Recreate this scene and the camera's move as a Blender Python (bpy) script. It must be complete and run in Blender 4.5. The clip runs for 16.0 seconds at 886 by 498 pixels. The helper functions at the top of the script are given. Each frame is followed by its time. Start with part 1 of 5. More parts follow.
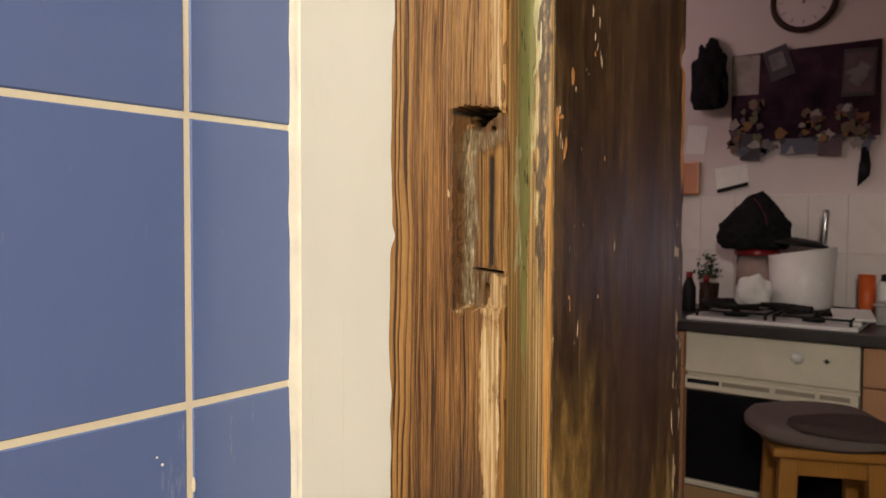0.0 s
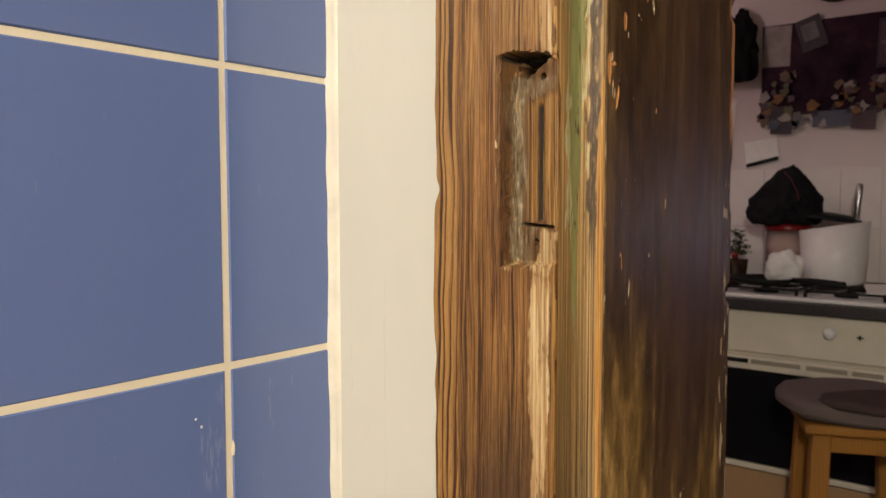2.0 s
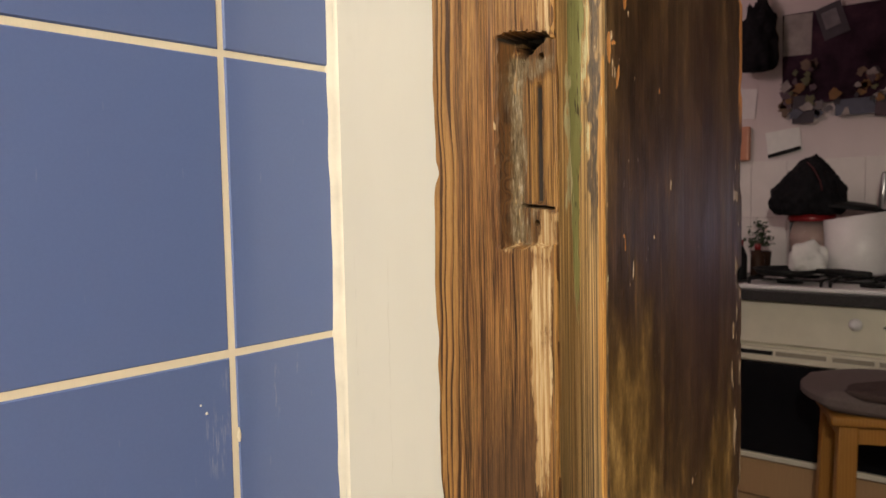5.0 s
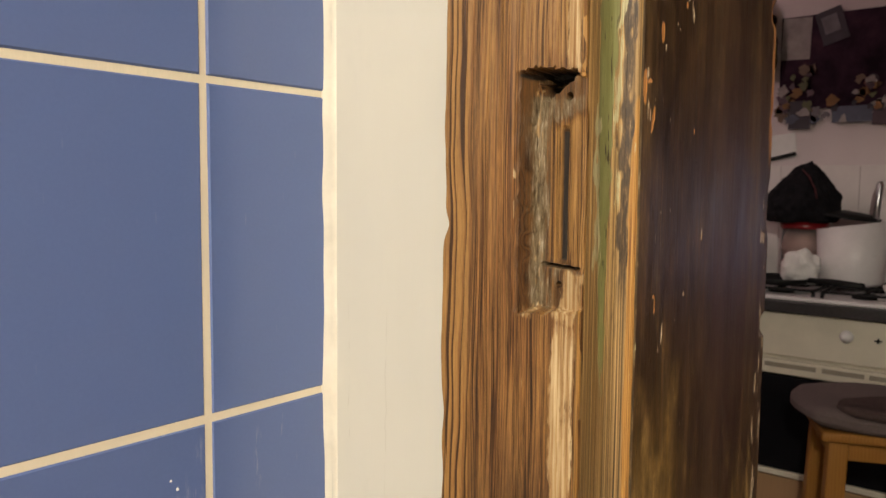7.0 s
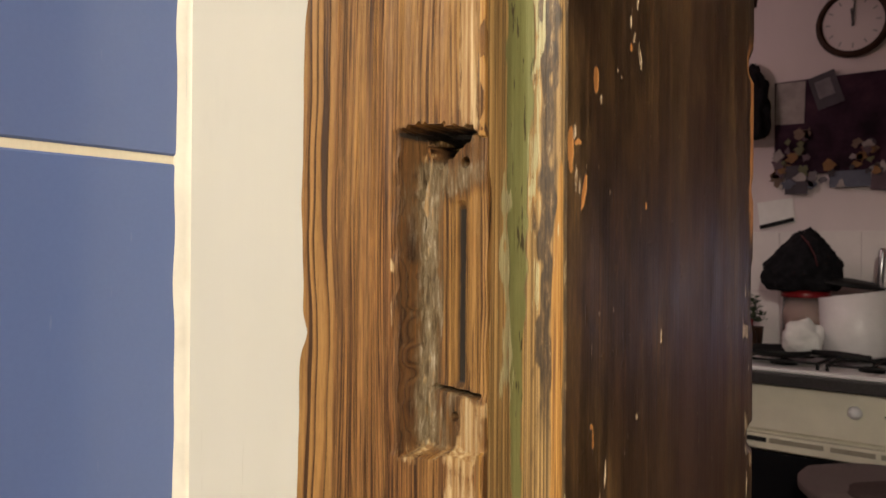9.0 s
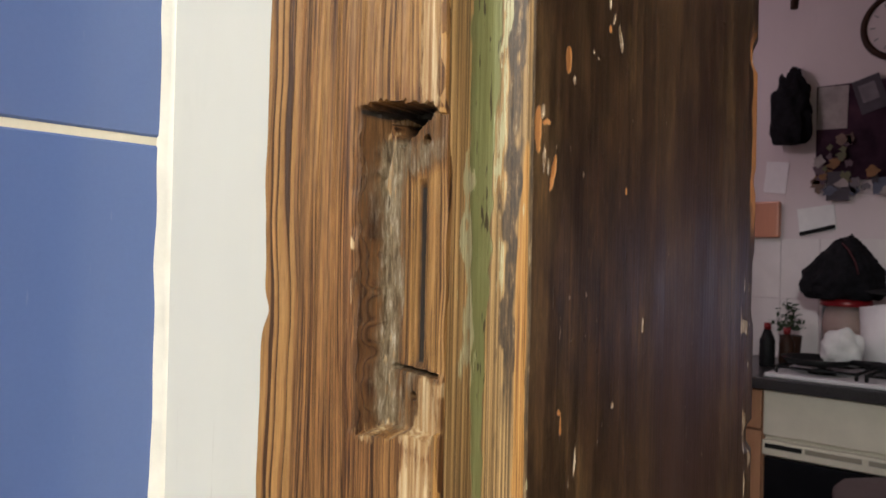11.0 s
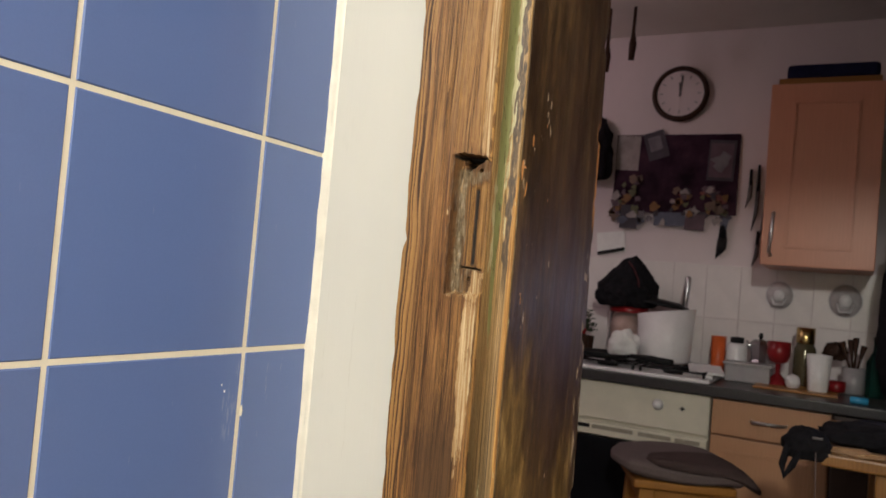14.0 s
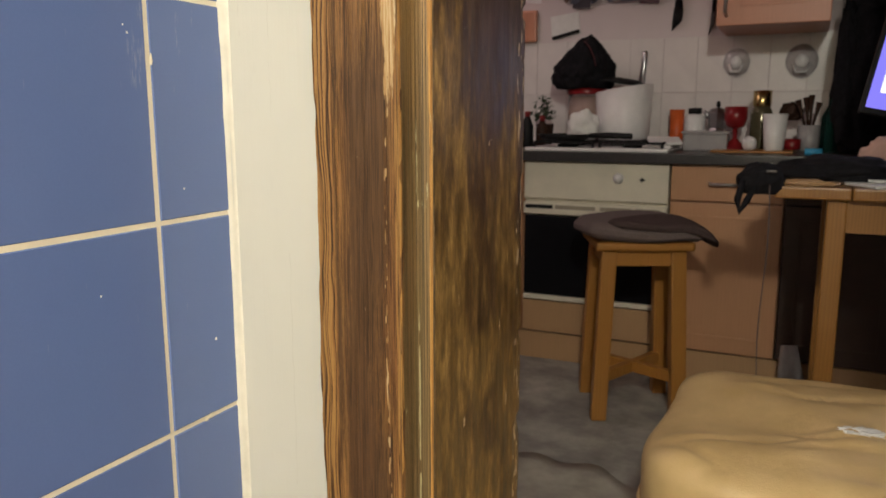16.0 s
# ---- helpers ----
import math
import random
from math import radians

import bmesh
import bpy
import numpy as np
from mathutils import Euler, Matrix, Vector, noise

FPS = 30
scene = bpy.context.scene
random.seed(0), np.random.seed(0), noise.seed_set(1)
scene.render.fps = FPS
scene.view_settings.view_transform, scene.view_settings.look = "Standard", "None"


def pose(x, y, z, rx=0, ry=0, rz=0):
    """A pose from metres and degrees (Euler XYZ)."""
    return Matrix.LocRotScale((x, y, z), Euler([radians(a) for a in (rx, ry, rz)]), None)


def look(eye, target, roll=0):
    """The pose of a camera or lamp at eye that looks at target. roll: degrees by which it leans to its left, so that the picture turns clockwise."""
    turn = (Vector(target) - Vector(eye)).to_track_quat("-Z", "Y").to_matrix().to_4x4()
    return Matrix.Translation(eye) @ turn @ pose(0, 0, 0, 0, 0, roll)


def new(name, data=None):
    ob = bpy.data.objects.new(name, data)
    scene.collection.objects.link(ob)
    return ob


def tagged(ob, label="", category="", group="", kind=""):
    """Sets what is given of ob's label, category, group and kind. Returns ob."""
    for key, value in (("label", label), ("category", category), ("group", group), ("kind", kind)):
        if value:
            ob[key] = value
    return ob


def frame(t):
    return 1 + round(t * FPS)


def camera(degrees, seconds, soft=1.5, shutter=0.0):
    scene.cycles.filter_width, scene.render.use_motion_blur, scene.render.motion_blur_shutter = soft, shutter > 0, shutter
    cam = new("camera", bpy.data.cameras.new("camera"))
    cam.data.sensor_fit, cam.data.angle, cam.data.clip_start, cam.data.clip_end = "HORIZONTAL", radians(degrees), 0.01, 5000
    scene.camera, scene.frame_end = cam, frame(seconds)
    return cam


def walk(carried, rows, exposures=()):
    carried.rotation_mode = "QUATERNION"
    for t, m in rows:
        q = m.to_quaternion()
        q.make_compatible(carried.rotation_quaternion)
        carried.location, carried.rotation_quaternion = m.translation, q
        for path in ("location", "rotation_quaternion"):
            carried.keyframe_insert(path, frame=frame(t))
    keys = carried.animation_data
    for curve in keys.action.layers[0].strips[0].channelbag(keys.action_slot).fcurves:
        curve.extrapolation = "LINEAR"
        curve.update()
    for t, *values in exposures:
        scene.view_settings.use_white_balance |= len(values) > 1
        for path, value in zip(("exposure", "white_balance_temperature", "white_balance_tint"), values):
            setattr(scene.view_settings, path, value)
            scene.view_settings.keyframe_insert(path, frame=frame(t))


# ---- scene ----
cam = camera(60.0, 16.0)
cam.data.dof.use_dof, cam.data.dof.focus_distance, cam.data.dof.aperture_fstop = True, 0.47, 23
PATH = [
    (0, (0.094, 0.107, 1.283), (-1.111, 1.702, 1.207), 0.2),
    (0.5, (0.073, 0.107, 1.281), (-1.148, 1.69, 1.205), 0.1),
    (1, (0.066, 0.112, 1.282), (-1.171, 1.68, 1.179), 0.1),
    (1.5, (0.069, 0.11, 1.273), (-1.174, 1.672, 1.149), 0.0),
    (2, (0.067, 0.114, 1.265), (-1.178, 1.675, 1.139), -0.1),
    (2.5, (0.068, 0.116, 1.262), (-1.173, 1.678, 1.126), -0.4),
    (3, (0.066, 0.12, 1.262), (-1.174, 1.681, 1.111), -0.8),
    (5.3, (0.078, 0.125, 1.254), (-1.214, 1.646, 1.128), -1.2),
    (5.5, (0.049, 0.135, 1.268), (-1.195, 1.691, 1.093), -1.2),
    (6, (0.016, 0.17, 1.283), (-1.225, 1.728, 1.098), -1.0),
    (6.5, (0.027, 0.166, 1.289), (-1.223, 1.717, 1.105), -0.5),
    (7, (0.027, 0.162, 1.293), (-1.231, 1.708, 1.132), 0.5),
    (7.5, (0.027, 0.161, 1.319), (-1.249, 1.699, 1.242), 1.0),
    (8, (0.045, 0.21, 1.312), (-1.25, 1.734, 1.29), 0.4),
    (8.5, (0.024, 0.259, 1.305), (-1.268, 1.786, 1.313), 0.1),
    (9, (0.003, 0.289, 1.307), (-1.265, 1.835, 1.312), 0.4),
    (9.5, (0.0, 0.303, 1.307), (-1.264, 1.852, 1.297), 0.9),
    (10, (0.003, 0.314, 1.304), (-1.306, 1.826, 1.306), 0.9),
    (10.2, (0.005, 0.319, 1.304), (-1.344, 1.796, 1.302), 1.0),
    (12.3, (0.086, 0.198, 1.276), (-1.194, 1.734, 1.324), 2.3),
    (12.5, (0.095, 0.16, 1.274), (-1.134, 1.737, 1.307), 3.0),
    (13, (0.105, 0.042, 1.257), (-0.998, 1.71, 1.286), 4.2),
    (13.5, (0.115, -0.076, 1.237), (-0.884, 1.656, 1.285), 5.0),
    (14, (0.134, -0.126, 1.24), (-0.816, 1.633, 1.308), 4.9),
    (14.5, (0.158, -0.13, 1.208), (-0.753, 1.65, 1.26), 3.2),
    (15, (0.164, -0.108, 1.163), (-0.719, 1.685, 1.117), 1.2),
    (15.5, (0.161, -0.09, 1.099), (-0.699, 1.704, 0.9), 0.2),
    (16, (0.157, -0.082, 1.051), (-0.688, 1.698, 0.708), -0.1),
]
EXPOSURES = [(0, 0.02, 6650, 10), (8.8, 0.02, 6650, 10), (9.4, 0.12, 6450, 10), (10.1, 0.15, 5800, 9), (12.4, 0.16, 5550, 7), (13.5, 0.09, 5850, 8), (14.5, 0.06, 6150, 8), (15.4, 0.20, 6350, 6), (16, 0.18, 6400, 5)]
walk(cam, [(t, look(eye, target, roll)) for t, eye, target, roll in PATH], EXPOSURES)

import bmesh
import random
from math import sin, cos, pi, sqrt

# ---- light: one ceiling lamp in the tiled room behind the camera, a dim one in the kitchen ----
world = bpy.data.worlds.new("world")
world.use_nodes = True
world.node_tree.nodes["Background"].inputs[0].default_value = (0.02, 0.02, 0.025, 1)
scene.world = world


def lamp(name, kind, place, power, colour, size):
    data = bpy.data.lights.new(name, kind)
    data.energy, data.color = power, colour
    if kind == "POINT":
        data.shadow_soft_size = size
    else:
        data.shape, data.size = "DISK", size
    ob = new(name, data)
    ob.location = place
    return ob


lamp("bathroom_lamp", "POINT", (0.60, -1.20, 2.25), 122, (1.0, 0.93, 0.80), 0.09)
lamp("kitchen_lamp", "POINT", (-1.55, 2.45, 2.20), 6.8, (1.0, 0.74, 0.73), 0.10)

# ---- node helpers ----


class Nodes:
    """A short way to write a procedural material."""

    def __init__(self, name, roughness=0.6, metal=0.0):
        self.m = bpy.data.materials.new(name)
        self.m.use_nodes = True
        self.t = self.m.node_tree
        self.b = self.t.nodes["Principled BSDF"]
        self.b.inputs["Roughness"].default_value = roughness
        self.b.inputs["Metallic"].default_value = metal
        self.co = self.add("ShaderNodeTexCoord").outputs["Object"]

    def add(self, kind):
        return self.t.nodes.new(kind)

    def put(self, socket, value):
        if isinstance(value, bpy.types.NodeSocket):
            self.t.links.new(value, socket)
        elif isinstance(value, tuple) and len(value) == 3 and len(socket.default_value) == 4:
            socket.default_value = (*value, 1)
        else:
            socket.default_value = value

    def stretch(self, scale, vec=None):
        n = self.add("ShaderNodeMapping")
        n.inputs["Scale"].default_value = scale
        self.put(n.inputs["Vector"], vec or self.co)
        return n.outputs[0]

    def noise(self, vec, scale, detail=4.0, rough=0.6):
        n = self.add("ShaderNodeTexNoise")
        self.put(n.inputs["Vector"], vec)
        n.inputs["Scale"].default_value = scale
        n.inputs["Detail"].default_value = detail
        n.inputs["Roughness"].default_value = rough
        return n.outputs["Fac"]

    def ramp(self, fac, *stops):
        n = self.add("ShaderNodeValToRGB")
        self.put(n.inputs[0], fac)
        e = n.color_ramp.elements
        while len(e) < len(stops):
            e.new(0.5)
        for k, (p, c) in zip(e, stops):
            k.position = p
            k.color = (*c, 1) if isinstance(c, tuple) else (c, c, c, 1)
        return n.outputs[0]

    def mix(self, fac, a, b, mode="MIX"):
        n = self.add("ShaderNodeMix")
        n.data_type, n.blend_type = "RGBA", mode
        self.put(n.inputs[0], fac)
        self.put(n.inputs[6], a)
        self.put(n.inputs[7], b)
        return n.outputs[2]

    def math(self, op, a, b=0.0):
        n = self.add("ShaderNodeMath")
        n.operation = op
        self.put(n.inputs[0], a)
        self.put(n.inputs[1], b)
        return n.outputs[0]

    def split(self, vec):
        n = self.add("ShaderNodeSeparateXYZ")
        self.put(n.inputs[0], vec)
        return n.outputs

    def join(self, x, y, z):
        n = self.add("ShaderNodeCombineXYZ")
        for k, v in enumerate((x, y, z)):
            self.put(n.inputs[k], v)
        return n.outputs[0]

    def wear_shade(self):
        n = self.add("ShaderNodeAttribute")
        n.attribute_name = "wear_shade"
        k = self.add("ShaderNodeSeparateColor")
        self.put(k.inputs[0], n.outputs["Color"])
        return k.outputs[0], k.outputs[1], k.outputs[2], n.outputs["Alpha"]

    def done(self, colour=None, bump=None, strength=0.3, depth=0.001, rough=None):
        if colour is not None:
            self.put(self.b.inputs["Base Color"], colour)
        if rough is not None:
            self.put(self.b.inputs["Roughness"], rough)
        if bump is not None:
            n = self.add("ShaderNodeBump")
            n.inputs["Strength"].default_value = strength
            n.inputs["Distance"].default_value = depth
            self.put(n.inputs["Height"], bump)
            self.put(self.b.inputs["Normal"], n.outputs[0])
        return self.m


def plain(name, colour, roughness=0.5, metal=0.0, vary=0.25, scale=30, bump=0.15):
    """A surface of one paint or plastic with faint mottling and relief."""
    n = Nodes(name, roughness, metal)
    f = n.noise(n.co, scale, 5)
    dark = tuple(c * (1 - vary) for c in colour)
    light = tuple(min(1, c * (1 + vary * 0.5)) for c in colour)
    return n.done(n.ramp(f, (0.3, dark), (0.7, light)), n.noise(n.co, scale * 6, 3), bump, 0.0008)


def grain(n, across, period, wander=0.004):
    """Growth rings running up along z: 0 in the pale early wood, 1 in the dark late wood."""
    x, y, z = n.split(n.co)
    a = x if across == "x" else y
    slow = n.noise(n.stretch((14, 14, 1.1)), 1.0, 2, 0.5)
    mid = n.noise(n.stretch((60, 60, 5)), 1.0, 3, 0.55)
    a = n.math("ADD", a, n.math("MULTIPLY", slow, wander * 6))
    a = n.math("ADD", a, n.math("MULTIPLY", mid, wander * 0.6))
    w = n.add("ShaderNodeTexWave")
    w.wave_type, w.bands_direction, w.wave_profile = "BANDS", "X", "SAW"
    n.put(w.inputs["Vector"], n.join(a, 0.0, 0.0))
    w.inputs["Scale"].default_value = 2 * pi / 20 / period
    w.inputs["Distortion"].default_value = 0.0
    return w.outputs["Fac"]


def x_share(n, x, x0, x1):
    """0 at x0, 1 at x1."""
    return n.math("DIVIDE", n.math("SUBTRACT", x, x0), x1 - x0)


def stripped_pine():
    """Front of the frame: stripped old pine, bold wavy rings along the outer edge, tight straight rings elsewhere, pale
    scraped strips, grey old filler, painted shade in the hole.
    """
    n = Nodes("stripped_pine", 0.5)
    n.b.inputs["Specular IOR Level"].default_value = 0.26
    x, y, z = n.split(n.co)
    sway = n.math("MULTIPLY", n.math("SUBTRACT", n.noise(n.stretch((16, 16, 2.4)), 1.0, 3, 0.55), 0.5), 0.012)
    a = n.math("ADD", x, sway)
    bow = n.math("MULTIPLY", n.math("SUBTRACT", n.noise(n.stretch((26, 26, 9)), 1.0, 2, 0.5), 0.5), 0.011)
    outer = n.ramp(x_share(n, n.math("ADD", x, n.math("MULTIPLY", sway, 0.4)), -0.2365, -0.2325), (0.0, 1.0), (1.0, 0.0))
    bold_at = n.math("ADD", a, bow)
    bold = n.math("ADD", n.math("MULTIPLY", bold_at, 300), n.math("MULTIPLY", n.noise(n.join(n.math("MULTIPLY", bold_at, 210), 0.0, n.math("MULTIPLY", z, 2.6)), 1.0, 3, 0.55), 3.4))
    tight = n.math("ADD", n.math("MULTIPLY", a, 540), n.math("MULTIPLY", n.noise(n.join(n.math("MULTIPLY", a, 210), 0.0, n.math("MULTIPLY", z, 2.2)), 1.0, 3.0, 0.6), 8.5))
    ring_bold = n.ramp(n.math("FRACT", bold), (0.0, 0.0), (0.42, 0.06), (0.66, 0.40), (0.80, 1.0), (0.90, 0.85), (0.98, 0.0))
    ring_tight = n.ramp(n.math("FRACT", tight), (0.0, 0.05), (0.34, 0.12), (0.62, 0.55), (0.80, 1.0), (0.97, 0.05))
    strength = n.ramp(n.noise(n.stretch((150, 150, 6)), 1.0, 4, 0.62), (0.34, 0.22), (0.58, 1.0))
    ring = n.math("ADD", n.math("MULTIPLY", ring_bold, outer), n.math("MULTIPLY", n.math("MULTIPLY", ring_tight, strength), n.math("SUBTRACT", 1.0, outer)))
    fine = n.noise(n.stretch((1000, 1000, 11)), 1.0, 3, 0.6)
    broad = n.noise(n.stretch((48, 48, 2.6)), 1.0, 3, 0.6)
    c = n.ramp(ring, (0.0, (0.262, 0.140, 0.044)), (0.30, (0.160, 0.077, 0.024)), (0.60, (0.078, 0.034, 0.012)), (0.92, (0.026, 0.012, 0.006)))
    c = n.mix(n.ramp(broad, (0.42, 0.0), (0.68, 0.62)), c, n.mix(n.ramp(ring, (0.2, 0.0), (0.8, 1.0)), (0.140, 0.055, 0.020), (0.040, 0.016, 0.007)))
    c = n.mix(0.85, c, n.ramp(fine, (0.30, (0.55, 0.52, 0.50)), (0.50, (1.0, 1.0, 1.0)), (0.70, (1.4, 1.35, 1.2))), "MULTIPLY")
    scratch = n.noise(n.stretch((2100, 2100, 75)), 1.0, 2, 0.6)
    c = n.mix(0.8, c, n.ramp(scratch, (0.32, (0.66, 0.64, 0.62)), (0.50, (1.0, 1.0, 1.0)), (0.68, (1.32, 1.28, 1.2))), "MULTIPLY")
    pale, grey, dark, orange = n.wear_shade()
    ragged = n.noise(n.stretch((900, 900, 110)), 1.0, 5, 0.7)

    def edge(mask, soft=0.12):
        v = n.math("ADD", mask, n.math("MULTIPLY", n.math("SUBTRACT", ragged, 0.5), 1.0))
        return n.ramp(v, (0.5 - soft, 0.0), (0.5 + soft, 1.0))
    streak = n.ramp(n.noise(n.stretch((520, 520, 12)), 1.0, 4, 0.65), (0.33, (0.22, 0.108, 0.038)), (0.48, (0.36, 0.225, 0.098)), (0.66, (0.58, 0.45, 0.26)))
    c = n.mix(edge(orange, 0.25), c, n.ramp(ring, (0.0, (0.330, 0.182, 0.058)), (0.35, (0.222, 0.112, 0.034)), (0.72, (0.058, 0.026, 0.010))))
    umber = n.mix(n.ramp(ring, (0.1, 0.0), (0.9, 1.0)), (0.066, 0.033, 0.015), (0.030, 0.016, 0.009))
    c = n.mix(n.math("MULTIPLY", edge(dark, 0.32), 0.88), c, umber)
    # mask peaks go near-black: painted shade of the recess hole, and the dark slot
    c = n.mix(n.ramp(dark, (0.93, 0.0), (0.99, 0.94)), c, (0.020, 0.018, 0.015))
    crumbs = n.noise(n.stretch((520, 520, 75)), 1.0, 6, 0.74)
    c = n.mix(edge(grey, 0.2), c, n.ramp(crumbs, (0.32, (0.040, 0.025, 0.012)), (0.45, (0.140, 0.098, 0.050)), (0.56, (0.245, 0.190, 0.115)), (0.70, (0.54, 0.47, 0.36))))
    c = n.mix(edge(pale), c, streak)
    h = n.math("ADD", n.math("MULTIPLY", fine, 0.5), n.math("MULTIPLY", ring, 0.8))
    h = n.math("ADD", h, n.math("MULTIPLY", n.math("ADD", grey, n.math("MULTIPLY", pale, 0.4)), n.math("MULTIPLY", crumbs, 3.0)))
    return n.done(c, h, 0.5, 0.0010, n.ramp(fine, (0.3, 0.40), (0.7, 0.60)))


def painted_moulding():
    """Moulding of the frame: worn green paint over bare striped wood, orange worn corner, cream flakes."""
    n = Nodes("green_paint_remains", 0.5)
    x, y, z = n.split(n.co)
    round_it = n.math("ADD", x, y)
    fine = n.noise(n.stretch((900, 900, 9)), 1.0, 3, 0.6)
    lines = n.noise(n.join(n.math("MULTIPLY", round_it, 760), 0.0, n.math("MULTIPLY", z, 2.6)), 1.0, 2.5, 0.6)
    c = n.ramp(lines, (0.34, (0.036, 0.020, 0.008)), (0.43, (0.120, 0.070, 0.026)), (0.51, (0.215, 0.132, 0.050)), (0.62, (0.370, 0.240, 0.098)))
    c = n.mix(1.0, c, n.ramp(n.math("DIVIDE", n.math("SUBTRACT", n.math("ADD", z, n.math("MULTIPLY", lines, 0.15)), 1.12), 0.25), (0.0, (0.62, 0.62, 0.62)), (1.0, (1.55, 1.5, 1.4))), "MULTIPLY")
    c = n.mix(n.ramp(n.noise(n.stretch((40, 40, 3.5)), 1.0, 3), (0.40, 0.0), (0.65, 0.6)), c, n.mix(0.5, c, (0.105, 0.092, 0.034)))
    green, cream, dark, orange = n.wear_shade()
    ragged = n.math("ADD", n.math("MULTIPLY", n.noise(n.stretch((1100, 900, 55)), 1.0, 6, 0.78), 0.5), n.math("MULTIPLY", n.noise(n.stretch((1900, 1600, 26)), 1.0, 4, 0.7), 0.5))

    def edge(mask, soft=0.07, by=1.1):
        v = n.math("ADD", mask, n.math("MULTIPLY", n.math("SUBTRACT", ragged, 0.5), by))
        return n.ramp(v, (0.5 - soft, 0.0), (0.5 + soft, 1.0))
    paint = n.ramp(n.noise(n.stretch((70, 70, 9)), 1.0, 5, 0.65), (0.30, (0.150, 0.142, 0.048)), (0.50, (0.185, 0.190, 0.068)), (0.70, (0.250, 0.250, 0.105)))
    fleck = n.ramp(n.noise(n.stretch((420, 420, 62)), 1.0, 2, 0.5), (0.640, 0.0), (0.675, 1.0))
    paint = n.mix(fleck, paint, (0.045, 0.032, 0.014))
    c = n.mix(n.math("MULTIPLY", edge(dark, 0.22), 0.92), c, n.ramp(n.noise(n.stretch((520, 520, 85)), 1.0, 5, 0.72), (0.36, (0.016, 0.010, 0.006)), (0.52, (0.050, 0.031, 0.016)), (0.62, (0.140, 0.086, 0.036)), (0.75, (0.42, 0.34, 0.20))))
    c = n.mix(edge(orange, 0.12, 0.7), c, n.ramp(n.noise(n.stretch((1300, 1300, 7)), 1.0, 3, 0.6), (0.36, (0.15, 0.065, 0.016)), (0.47, (0.36, 0.175, 0.038)), (0.66, (0.50, 0.275, 0.068))))
    c = n.mix(edge(green, 0.07, 1.9), c, paint)
    c = n.mix(edge(cream, 0.07, 3.2), c, n.ramp(ragged, (0.34, (0.26, 0.22, 0.10)), (0.60, (0.50, 0.47, 0.27))))
    h = n.math("ADD", n.math("MULTIPLY", n.math("ADD", fine, n.math("MULTIPLY", lines, 1.5)), n.math("SUBTRACT", 1.0, n.math("MULTIPLY", green, 0.9))), n.math("MULTIPLY", edge(green), 1.6))
    return n.done(c, h, 0.5, 0.0009, n.ramp(ragged, (0.3, 0.34), (0.7, 0.62)))


